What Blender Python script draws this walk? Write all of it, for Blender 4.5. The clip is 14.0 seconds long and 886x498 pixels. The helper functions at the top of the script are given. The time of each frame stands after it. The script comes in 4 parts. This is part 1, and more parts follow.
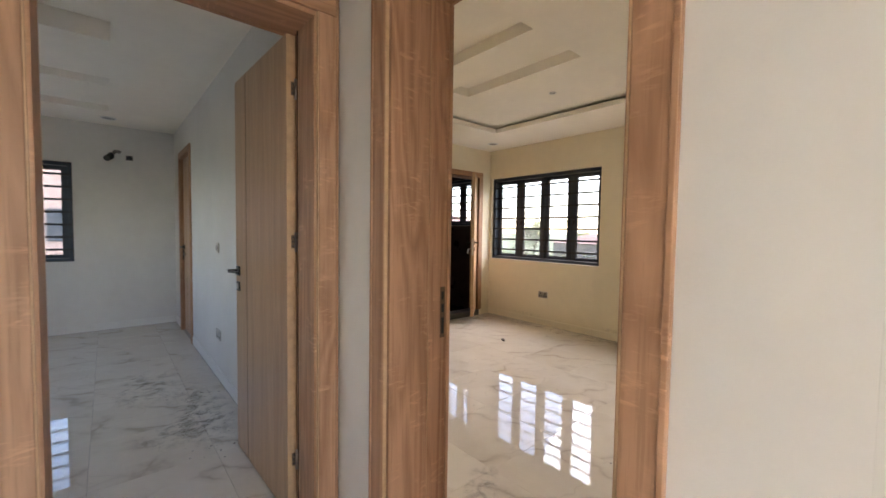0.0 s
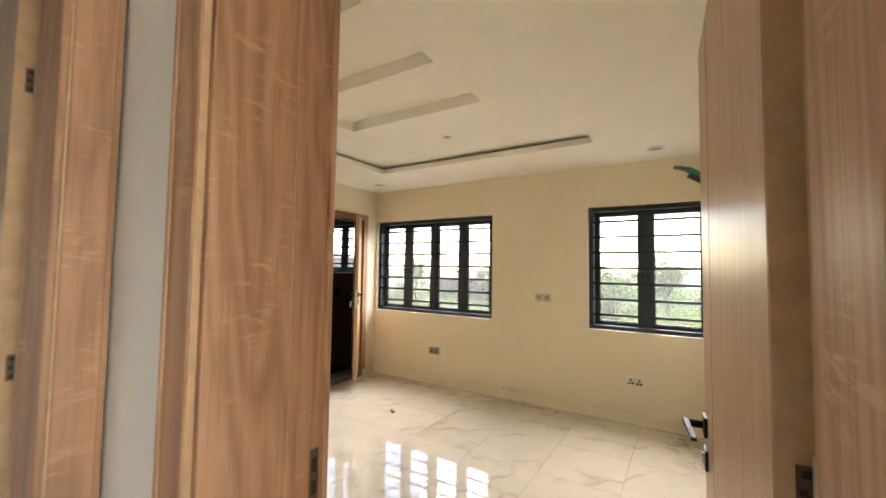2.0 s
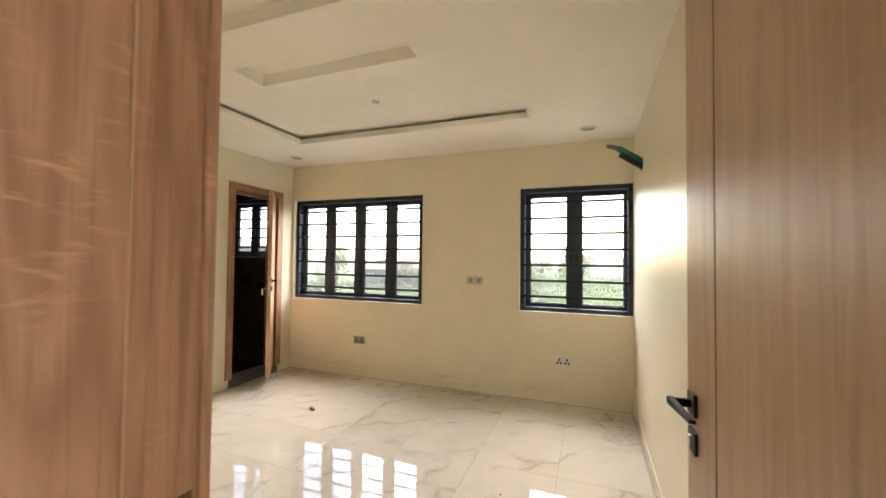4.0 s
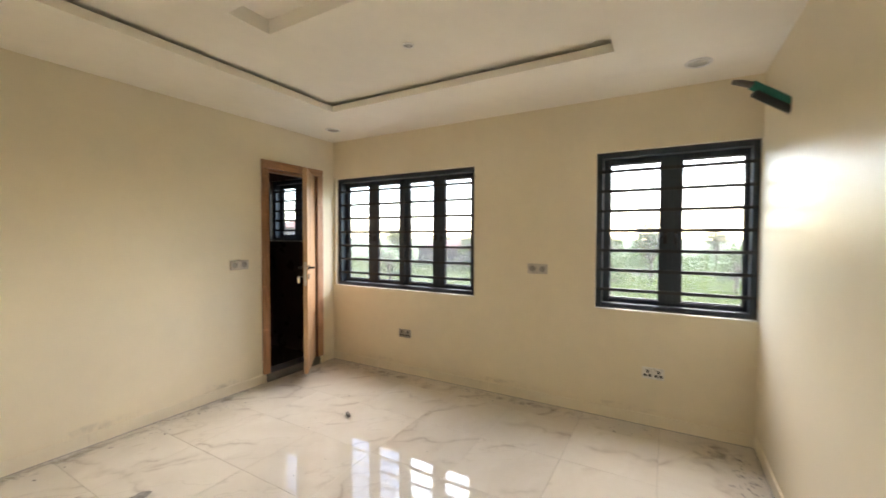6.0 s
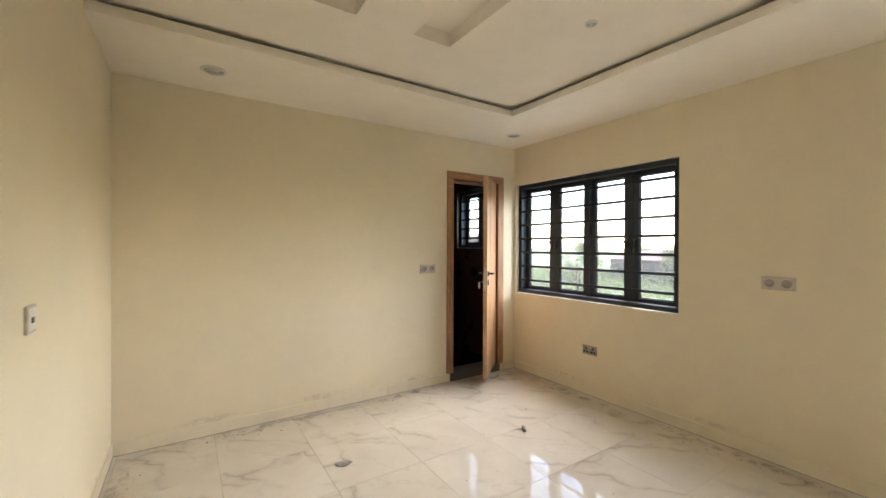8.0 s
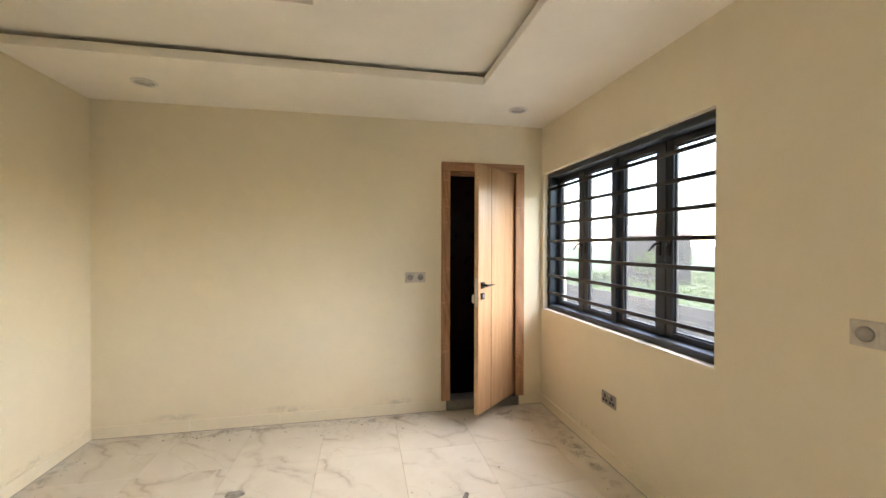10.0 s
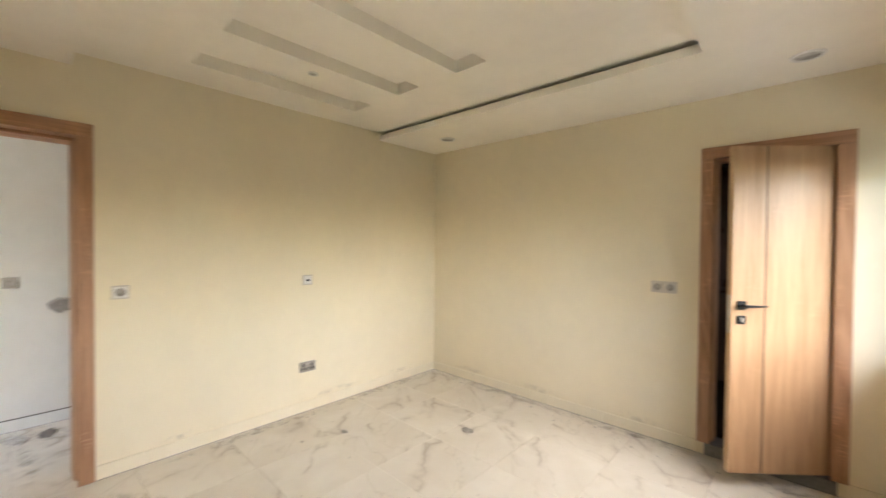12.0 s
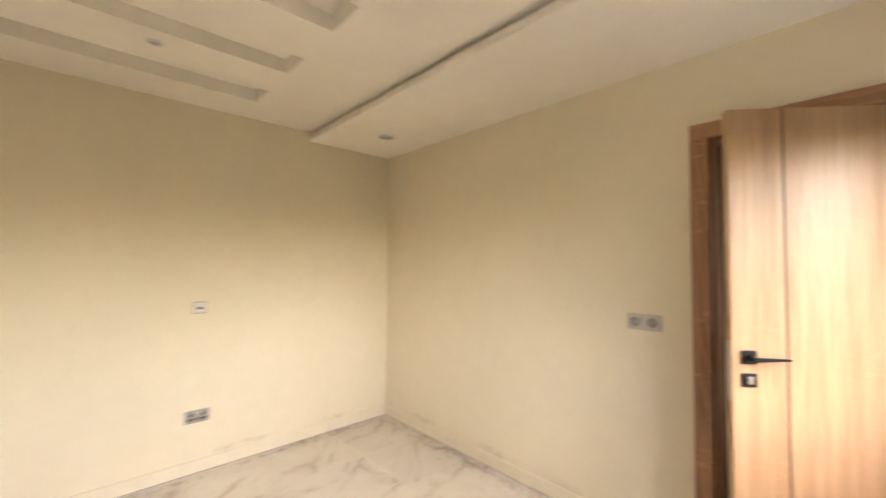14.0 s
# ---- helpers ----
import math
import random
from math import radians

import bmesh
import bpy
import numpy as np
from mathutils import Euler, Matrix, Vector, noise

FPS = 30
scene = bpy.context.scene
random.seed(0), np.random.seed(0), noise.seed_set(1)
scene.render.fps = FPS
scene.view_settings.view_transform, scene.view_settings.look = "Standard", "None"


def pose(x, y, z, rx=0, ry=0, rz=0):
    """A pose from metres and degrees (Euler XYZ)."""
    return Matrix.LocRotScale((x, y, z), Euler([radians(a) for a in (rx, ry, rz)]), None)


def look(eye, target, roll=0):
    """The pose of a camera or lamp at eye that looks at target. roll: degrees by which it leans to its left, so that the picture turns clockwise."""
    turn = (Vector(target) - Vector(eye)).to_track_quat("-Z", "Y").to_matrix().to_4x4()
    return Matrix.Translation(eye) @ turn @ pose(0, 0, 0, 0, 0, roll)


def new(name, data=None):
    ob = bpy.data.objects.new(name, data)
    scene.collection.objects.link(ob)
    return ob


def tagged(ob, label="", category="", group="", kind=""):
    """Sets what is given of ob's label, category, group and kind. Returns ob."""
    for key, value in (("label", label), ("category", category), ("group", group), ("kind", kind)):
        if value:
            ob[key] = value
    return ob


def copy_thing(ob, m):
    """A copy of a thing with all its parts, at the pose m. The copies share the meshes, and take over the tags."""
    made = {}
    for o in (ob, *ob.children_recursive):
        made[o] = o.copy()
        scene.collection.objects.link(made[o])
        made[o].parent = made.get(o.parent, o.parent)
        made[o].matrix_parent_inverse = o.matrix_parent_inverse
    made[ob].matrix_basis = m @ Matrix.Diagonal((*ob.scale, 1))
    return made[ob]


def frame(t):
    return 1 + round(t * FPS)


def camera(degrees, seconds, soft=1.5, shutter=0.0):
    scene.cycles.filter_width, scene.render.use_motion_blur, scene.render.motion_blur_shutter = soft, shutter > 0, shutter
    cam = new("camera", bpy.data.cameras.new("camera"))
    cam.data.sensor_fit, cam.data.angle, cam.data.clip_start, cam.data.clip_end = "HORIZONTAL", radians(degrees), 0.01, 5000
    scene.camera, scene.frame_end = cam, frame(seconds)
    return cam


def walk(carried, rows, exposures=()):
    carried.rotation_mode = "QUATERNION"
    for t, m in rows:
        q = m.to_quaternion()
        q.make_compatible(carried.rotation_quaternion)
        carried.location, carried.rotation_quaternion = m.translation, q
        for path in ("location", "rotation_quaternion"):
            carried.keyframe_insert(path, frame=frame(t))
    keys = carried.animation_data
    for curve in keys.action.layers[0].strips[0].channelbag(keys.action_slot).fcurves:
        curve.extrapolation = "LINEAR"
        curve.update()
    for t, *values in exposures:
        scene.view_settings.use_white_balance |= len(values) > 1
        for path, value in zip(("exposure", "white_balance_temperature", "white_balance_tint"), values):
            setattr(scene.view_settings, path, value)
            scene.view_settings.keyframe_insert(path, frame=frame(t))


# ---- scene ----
cam = camera(97.2, 14.0, shutter=0.5)
PATH = [
    (0, (-0.961, -0.136, 1.265), (0.343, 1.378, 1.175), 0.8),
    (0.5, (-0.917, -0.045, 1.247), (0.463, 1.401, 1.171), 0.8),
    (1, (-0.78, 0.098, 1.301), (0.695, 1.448, 1.26), 0.8),
    (1.5, (-0.639, 0.2, 1.376), (0.948, 1.417, 1.4), 0.8),
    (2, (-0.592, 0.284, 1.442), (1.1, 1.346, 1.542), 0.8),
    (2.5, (-0.554, 0.333, 1.441), (1.222, 1.239, 1.602), 0.8),
    (3, (-0.529, 0.376, 1.359), (1.311, 1.145, 1.513), 0.7),
    (5.5, (0.093, 0.615, 1.391), (1.926, 1.41, 1.295), 0.1),
    (6, (0.254, 0.647, 1.411), (1.987, 1.643, 1.353), 0.2),
    (6.5, (0.298, 0.653, 1.409), (1.879, 1.877, 1.378), 0.3),
    (7, (0.236, 0.663, 1.405), (1.642, 2.085, 1.385), 0.3),
    (7.5, (0.246, 0.67, 1.402), (1.481, 2.243, 1.378), 0.2),
    (8, (0.41, 0.703, 1.37), (1.507, 2.375, 1.362), 0.2),
    (10.5, (2.352, 0.683, 1.452), (2.372, 2.683, 1.431), 0.1),
    (11, (2.675, 0.666, 1.471), (2.21, 2.611, 1.447), 0.2),
    (11.5, (2.963, 0.718, 1.474), (2.02, 2.481, 1.449), 0.4),
    (12, (3.16, 0.732, 1.478), (1.801, 2.199, 1.444), 0.5),
    (12.5, (3.238, 0.781, 1.475), (1.593, 1.919, 1.444), 0.4),
    (13, (3.254, 1.002, 1.489), (1.484, 1.934, 1.462), 0.3),
    (13.5, (3.235, 1.357, 1.473), (1.52, 2.385, 1.511), 0.5),
    (14, (3.195, 1.793, 1.468), (1.728, 3.151, 1.538), 0.3),
]
EXPOSURES = [(0.0, 4.48, 7050, 22), (1.0, 4.68, 7150, 20), (2.0, 4.95, 7250, 17), (3.0, 5.0, 7250, 17), (5.5, 4.7, 6850, 16), (8.0, 4.7, 6850, 15), (11.0, 4.86, 6850, 15), (12.5, 4.88, 6750, 15), (14.0, 4.97, 7250, 21)]
walk(cam, [(t, look(eye, target, roll)) for t, eye, target, roll in PATH], EXPOSURES)

# ---- world and sun: a bright day, the sun spread wide behind thin cloud ----
world = bpy.data.worlds.new("world")
scene.world = world
world.use_nodes = True
wn = world.node_tree
sky = wn.nodes.new("ShaderNodeTexSky")
sky.sky_type = "NISHITA"
sky.sun_disc = False
sky.sun_elevation, sky.sun_rotation = radians(39), radians(97)
sky.air_density, sky.dust_density, sky.ozone_density = 1.0, 1.0, 1.0
wn.links.new(sky.outputs[0], wn.nodes["Background"].inputs[0])
wn.nodes["Background"].inputs[1].default_value = 0.10
sun = new("sun", bpy.data.lights.new("sun", "SUN"))
sun.data.energy, sun.data.angle, sun.data.color = 0.68, radians(70), (1.0, 0.985, 0.96)
sun.matrix_world = look((10.0, -1.2, 8.1), (0, 0, 0))

# ---- materials ----
def node_mat(name):
    m = bpy.data.materials.new(name)
    m.use_nodes = True
    return m, m.node_tree.nodes, m.node_tree.links, m.node_tree.nodes["Principled BSDF"]


def ramp(nodes, stops):
    r = nodes.new("ShaderNodeValToRGB")
    while len(r.color_ramp.elements) < len(stops):
        r.color_ramp.elements.new(0.5)
    for e, (p, c) in zip(r.color_ramp.elements, stops):
        e.position = p
        e.color = (*c, 1) if len(c) == 3 else (c[0], c[0], c[0], 1)
    return r


def noise_tex(nodes, links, vec, scale, detail=4, rough=0.55, distort=0.0):
    n = nodes.new("ShaderNodeTexNoise")
    n.inputs["Scale"].default_value, n.inputs["Detail"].default_value = scale, detail
    n.inputs["Roughness"].default_value, n.inputs["Distortion"].default_value = rough, distort
    links.new(vec, n.inputs["Vector"])
    return n.outputs[0]


def math_node(nodes, links, op, a, b=None, c=None):
    n = nodes.new("ShaderNodeMath")
    n.operation = op
    for k, v in enumerate((a, b, c)):
        if v is None:
            continue
        if isinstance(v, (int, float)):
            n.inputs[k].default_value = v
        else:
            links.new(v, n.inputs[k])
    return n.outputs[0]


def mix_col(nodes, links, fac, a, b, blend="MIX"):
    n = nodes.new("ShaderNodeMix")
    n.data_type, n.blend_type = "RGBA", blend
    for sock, v in ((n.inputs[0], fac), (n.inputs[6], a), (n.inputs[7], b)):
        if isinstance(v, (int, float)):
            sock.default_value = v
        elif isinstance(v, tuple):
            sock.default_value = (*v, 1)
        else:
            links.new(v, sock)
    return n.outputs[2]


def bump(nodes, links, bsdf, height, strength=0.2, dist=0.01):
    b = nodes.new("ShaderNodeBump")
    b.inputs["Strength"].default_value, b.inputs["Distance"].default_value = strength, dist
    links.new(height, b.inputs["Height"])
    links.new(b.outputs[0], bsdf.inputs["Normal"])


def coords(nodes, links, per_object=False, scale=(1, 1, 1)):
    """World places, or an object's own places shifted by its random number."""
    mp = nodes.new("ShaderNodeMapping")
    mp.inputs["Scale"].default_value = scale
    if per_object:
        tc, oi = nodes.new("ShaderNodeTexCoord"), nodes.new("ShaderNodeObjectInfo")
        sh = nodes.new("ShaderNodeVectorMath")
        sh.operation = "MULTIPLY_ADD"
        links.new(oi.outputs["Random"], sh.inputs[0])
        sh.inputs[1].default_value = (37.0, 53.0, 19.0)
        links.new(tc.outputs["Object"], sh.inputs[2])
        links.new(sh.outputs[0], mp.inputs[0])
    else:
        links.new(nodes.new("ShaderNodeNewGeometry").outputs["Position"], mp.inputs[0])
    return mp.outputs[0]


def paint(name, col, rough=0.45, vary=0.06, spec=0.5, grime=0.25):
    m, n, l, b = node_mat(name)
    p = coords(n, l)
    big = noise_tex(n, l, p, 1.3, 3)
    fine = noise_tex(n, l, p, 9.0, 5)
    fac = math_node(n, l, "MULTIPLY_ADD", big, 0.7, math_node(n, l, "MULTIPLY", fine, 0.3))
    dark = tuple(c * (1 - vary * 2) for c in col)
    r = ramp(n, [(0.35, dark), (0.62, col)])
    l.new(fac, r.inputs[0])
    smear = ramp(n, [(0.60, (0.0,)), (0.80, (1.0,))])
    l.new(noise_tex(n, l, coords(n, l, scale=(1, 1, 0.35)), 2.3, 6, 0.65), smear.inputs[0])
    c2 = mix_col(n, l, math_node(n, l, "MULTIPLY", smear.outputs[0], grime), r.outputs[0], tuple(c * k for c, k in zip(col, (0.80, 0.77, 0.70))))
    l.new(c2, b.inputs["Base Color"])
    rr = math_node(n, l, "MULTIPLY_ADD", fine, 0.2, rough - 0.1)
    l.new(rr, b.inputs["Roughness"])
    b.inputs["Specular IOR Level"].default_value = spec
    h = math_node(n, l, "MULTIPLY_ADD", noise_tex(n, l, p, 160, 2), 0.25, noise_tex(n, l, p, 3.5, 3))
    bump(n, l, b, h, 0.22, 0.006)
    return m


def wood(name, light, dark, axis=2, rough=0.42, figure=0.36):
    m, n, l, b = node_mat(name)
    sc = [14.0, 14.0, 14.0]
    sc[axis] = 0.8
    p = coords(n, l, True, tuple(sc))
    warp = noise_tex(n, l, p, 0.5, 3, 0.5, 1.2)
    g1 = noise_tex(n, l, p, 1.2, 8, 0.62, 1.6)
    sc2 = [90.0, 90.0, 90.0]
    sc2[axis] = 2.2
    pores = noise_tex(n, l, coords(n, l, True, tuple(sc2)), 1.5, 4, 0.6)
    sc3 = [5.0, 5.0, 5.0]
    sc3[axis] = 0.5
    swirl = noise_tex(n, l, coords(n, l, True, tuple(sc3)), 0.8, 3, 0.45, 0.7)
    rings = math_node(n, l, "FRACT", math_node(n, l, "MULTIPLY", swirl, 13.0))
    rings = math_node(n, l, "ABSOLUTE", math_node(n, l, "SUBTRACT", rings, 0.5))
    fac = math_node(n, l, "MULTIPLY_ADD", g1, 0.55, math_node(n, l, "MULTIPLY_ADD", warp, 0.22, math_node(n, l, "MULTIPLY_ADD", rings, figure, 0.11 - figure * 0.25)))
    mid = tuple((a + c) / 2 for a, c in zip(light, dark))
    r = ramp(n, [(0.34, dark), (0.48, mid), (0.64, light)])
    l.new(fac, r.inputs[0])
    pr = ramp(n, [(0.36, (1.0,)), (0.46, (0.0,))])
    l.new(pores, pr.inputs[0])
    c2 = mix_col(n, l, math_node(n, l, "MULTIPLY", pr.outputs[0], 0.35), r.outputs[0], tuple(c * 0.7 for c in dark))
    sc4 = [16.0, 16.0, 16.0]
    sc4[axis] = 75.0
    fr = ramp(n, [(0.52, (0.0,)), (0.66, (1.0,))])
    l.new(noise_tex(n, l, coords(n, l, True, tuple(sc4)), 1.0, 3, 0.6, 0.6), fr.inputs[0])
    gate = ramp(n, [(0.50, (0.0,)), (0.66, (1.0,))])
    l.new(noise_tex(n, l, coords(n, l, True), 7.0, 2), gate.inputs[0])
    fleck = math_node(n, l, "MULTIPLY", fr.outputs[0], gate.outputs[0])
    c2 = mix_col(n, l, math_node(n, l, "MULTIPLY", fleck, figure * 1.6), c2, tuple(min(0.9, c * 1.3) for c in light))
    l.new(c2, b.inputs["Base Color"])
    l.new(math_node(n, l, "MULTIPLY_ADD", pores, 0.25, rough - 0.12), b.inputs["Roughness"])
    bump(n, l, b, math_node(n, l, "ADD", pores, g1), 0.12, 0.002)
    return m


def plain(name, col, rough=0.5, metal=0.0, vary=0.15, scale=30.0, spec=0.5):
    m, n, l, b = node_mat(name)
    p = coords(n, l, True)
    f = noise_tex(n, l, p, scale, 4)
    r = ramp(n, [(0.3, tuple(c * (1 - vary) for c in col)), (0.7, tuple(min(1, c * (1 + vary * 0.5)) for c in col))])
    l.new(f, r.inputs[0])
    l.new(r.outputs[0], b.inputs["Base Color"])
    l.new(math_node(n, l, "MULTIPLY_ADD", f, 0.2, max(0.02, rough - 0.1)), b.inputs["Roughness"])
    b.inputs["Metallic"].default_value = metal
    b.inputs["Specular IOR Level"].default_value = spec
    return m


def marble(name):
    """Polished cream tile with grey veins, dulled by building dust."""
    m, n, l, b = node_mat(name)
    p = coords(n, l, True)
    turn = n.new("ShaderNodeMapping")
    turn.inputs["Rotation"].default_value = (0, 0, radians(-139))
    l.new(p, turn.inputs[0])
    rot = n.new("ShaderNodeMapping")
    rot.inputs["Scale"].default_value = (1.15, 2.7, 1)
    l.new(turn.outputs[0], rot.inputs[0])
    cloud = noise_tex(n, l, p, 2.2, 5, 0.6, 0.6)
    base = ramp(n, [(0.3, (0.69, 0.63, 0.535)), (0.7, (0.77, 0.72, 0.63))])
    l.new(cloud, base.inputs[0])
    warp = n.new("ShaderNodeTexNoise")
    warp.inputs["Scale"].default_value, warp.inputs["Detail"].default_value = 4.5, 4
    l.new(turn.outputs[0], warp.inputs["Vector"])
    bent = n.new("ShaderNodeVectorMath")
    bent.operation = "MULTIPLY_ADD"
    l.new(warp.outputs["Color"], bent.inputs[0])
    bent.inputs[1].default_value = (0.55, 0.55, 0)
    l.new(rot.outputs[0], bent.inputs[2])
    cells = n.new("ShaderNodeTexVoronoi")
    cells.feature = "DISTANCE_TO_EDGE"
    cells.inputs["Scale"].default_value = 1.0
    l.new(bent.outputs[0], cells.inputs["Vector"])
    lr = ramp(n, [(0.0, (1.0,)), (0.012, (0.8,)), (0.03, (0.38,)), (0.09, (0.0,))])
    l.new(cells.outputs[0], lr.inputs[0])
    gate = ramp(n, [(0.44, (0.0,)), (0.61, (1.0,))])
    l.new(noise_tex(n, l, p, 2.6, 3), gate.inputs[0])
    vein = math_node(n, l, "MULTIPLY", lr.outputs[0], gate.outputs[0])
    v2 = noise_tex(n, l, rot.outputs[0], 0.9, 4, 0.5, 0.4)
    l2 = ramp(n, [(0.0, (0.35,)), (0.006, (0.0,))])
    l.new(math_node(n, l, "ABSOLUTE", math_node(n, l, "SUBTRACT", v2, 0.45)), l2.inputs[0])
    vein = math_node(n, l, "MAXIMUM", vein, l2.outputs[0])
    c = mix_col(n, l, math_node(n, l, "MULTIPLY", vein, 0.62), base.outputs[0], (0.37, 0.305, 0.235))
    wp = coords(n, l)
    dr = ramp(n, [(0.52, (0.0,)), (0.76, (1.0,))])
    l.new(noise_tex(n, l, wp, 1.9, 7, 0.68, 0.4), dr.inputs[0])
    c = mix_col(n, l, math_node(n, l, "MULTIPLY", dr.outputs[0], 0.26), c, (0.60, 0.52, 0.41))
    l.new(c, b.inputs["Base Color"])
    fine = noise_tex(n, l, wp, 24, 4, 0.7)
    rg = math_node(n, l, "MULTIPLY_ADD", dr.outputs[0], 0.08, math_node(n, l, "MULTIPLY_ADD", fine, 0.05, 0.0))
    l.new(rg, b.inputs["Roughness"])
    b.inputs["IOR"].default_value = 1.52
    bump(n, l, b, noise_tex(n, l, wp, 5.0, 2), 0.03, 0.004)
    return m


def glass_mat(name):
    """Grey-tinted pane that dims the view, under a thin film standing in for haze."""
    m, n, l, b = node_mat(name)
    tr, gl, mx, lw = (n.new(k) for k in ("ShaderNodeBsdfTransparent", "ShaderNodeBsdfGlossy", "ShaderNodeMixShader", "ShaderNodeLayerWeight"))
    tr.inputs[0].default_value = (0.68, 0.705, 0.71, 1)
    gl.inputs["Roughness"].default_value = 0.02
    edge = math_node(n, l, "POWER", lw.outputs["Facing"], 5.0)
    l.new(math_node(n, l, "MULTIPLY_ADD", edge, 0.5, 0.03), mx.inputs[0])
    l.new(tr.outputs[0], mx.inputs[1])
    l.new(gl.outputs[0], mx.inputs[2])
    # whitish film veils the view, in place of haze outside
    film, dust = n.new("ShaderNodeBsdfTranslucent"), n.new("ShaderNodeMixShader")
    film.inputs[0].default_value = (0.80, 0.80, 0.78, 1)
    l.new(math_node(n, l, "MULTIPLY_ADD", noise_tex(n, l, coords(n, l), 6.0, 5, 0.65), 0.02, 0.006), dust.inputs[0])
    l.new(mx.outputs[0], dust.inputs[1])
    l.new(film.outputs[0], dust.inputs[2])
    l.new(dust.outputs[0], n["Material Output"].inputs[0])
    return m


def dirt_mat(name, col, amount):
    """A see-through smear of dirt, broken up and thinning out to its rim."""
    m, n, l, b = node_mat(name)
    p = coords(n, l)
    l.new(mix_col(n, l, noise_tex(n, l, p, 40, 4), tuple(c * 0.6 for c in col), tuple(c * 1.4 for c in col)), b.inputs["Base Color"])
    b.inputs["Roughness"].default_value = 0.9
    r = ramp(n, [(0.46, (0.0,)), (0.66, (1.0,))])
    l.new(noise_tex(n, l, p, 11.0, 7, 0.7, 0.5), r.inputs[0])
    at = n.new("ShaderNodeAttribute")
    at.attribute_name = "cover"
    l.new(math_node(n, l, "MULTIPLY", math_node(n, l, "MULTIPLY", r.outputs[0], at.outputs["Fac"]), amount), b.inputs["Alpha"])
    return m


CREAM = paint("cream_satin_paint", (0.85, 0.762, 0.575), 0.33, 0.03, 0.10, 0.16)
WHITE = paint("white_wall_paint", (0.695, 0.67, 0.615), 0.5, 0.05, 0.4, 0.4)
CEIL = paint("ceiling_paint", (0.96, 0.905, 0.80), 0.7, 0.03, 0.2, 0.1)
# brown-black colour stands in for the shade inside the ceiling gap
COVE_SHADE = plain("cove_shade_paint", (0.085, 0.045, 0.028), 0.95, 0, 0.1, 30, 0.05)
OAK = wood("oak_laminate_upright", (0.475, 0.268, 0.152), (0.315, 0.16, 0.083), 2, 0.50, 0.46)
OAK_X = wood("oak_laminate_across", (0.475, 0.268, 0.152), (0.315, 0.16, 0.083), 0, 0.55)
LEAF = wood("pale_oak_leaf", (0.545, 0.345, 0.198), (0.365, 0.208, 0.106), 2, 0.37, 0.10)
EDGE = plain("oak_edge_band", (0.55, 0.355, 0.20), 0.55)
GROOVE = plain("dark_groove", (0.10, 0.055, 0.03), 0.6)
SEAL_SHADE = plain("seal_and_gap_shade", (0.04, 0.018, 0.012), 0.8, 0, 0.15, 30, 0.12)
BLACK = plain("black_metal", (0.018, 0.017, 0.017), 0.35, 0.6)
STEEL = plain("brushed_steel", (0.55, 0.53, 0.50), 0.3, 1.0)
BRONZE = plain("dark_bronze", (0.17, 0.115, 0.075), 0.45, 0.7)
ALU = plain("charcoal_aluminium", (0.033, 0.044, 0.058), 0.42, 0.3)
BAR = plain("black_painted_bar", (0.016, 0.018, 0.020), 0.5)
SILL = paint("white_sill", (0.80, 0.78, 0.73), 0.6, 0.06, 0.3, 0.5)
GLASS = glass_mat("window_glass")
# rings are grey; sockets on it are greyed for the shade they hang in
PLATE = plain("grey_and_shaded_plate", (0.36, 0.325, 0.28), 0.3)
PLATEW = plain("white_plate", (0.78, 0.75, 0.69), 0.3)
PLATE2 = plain("pale_plate", (0.59, 0.53, 0.445), 0.3)
PINHOLE = plain("pin_hole", (0.02, 0.02, 0.02), 0.6)
MARBLE = marble("marble_tile")
GROUT = plain("grout", (0.34, 0.31, 0.27), 0.85)
SKIRT = plain("skirting_tile", (0.835, 0.755, 0.585), 0.35, 0, 0.04, 8, 0.2)
SKIRTW = plain("white_skirting_tile", (0.70, 0.68, 0.63), 0.35, 0, 0.06, 8, 0.3)
CEMENT = plain("cement", (0.30, 0.28, 0.25), 0.95, 0, 0.35, 40)
# near-black colour stands in for the unlit bathroom floor
DIMFLOOR = plain("bathroom_floor_dimmed", (0.045, 0.035, 0.03), 0.2, 0, 0.3, 6)
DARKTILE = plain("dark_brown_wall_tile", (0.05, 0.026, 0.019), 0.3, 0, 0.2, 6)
STONE = plain("grey_threshold_stone", (0.16, 0.155, 0.15), 0.5, 0, 0.3, 60)
LAMPW = plain("white_plastic", (0.80, 0.78, 0.74), 0.35)
LENS = plain("frosted_lens", (0.62, 0.60, 0.56), 0.25)
GREENF = plain("teal_foam", (0.03, 0.22, 0.17), 0.7)
DARKF = plain("dark_foam", (0.03, 0.035, 0.035), 0.7)
RED = plain("red_plastic", (0.62, 0.015, 0.045), 0.3)
GRIME = plain("grime", (0.13, 0.115, 0.10), 0.95, 0, 0.6, 14)
DIRT = dirt_mat("brown_floor_dirt", (0.17, 0.13, 0.095), 0.6)
SMUDGE = dirt_mat("grey_wall_smudge", (0.55, 0.48, 0.37), 0.25)
RAGW = plain("pale_cloth", (0.50, 0.46, 0.41), 0.95, 0, 0.4, 30)
RAG = plain("dirty_cement_rag", (0.22, 0.20, 0.18), 0.95, 0, 0.5, 20)


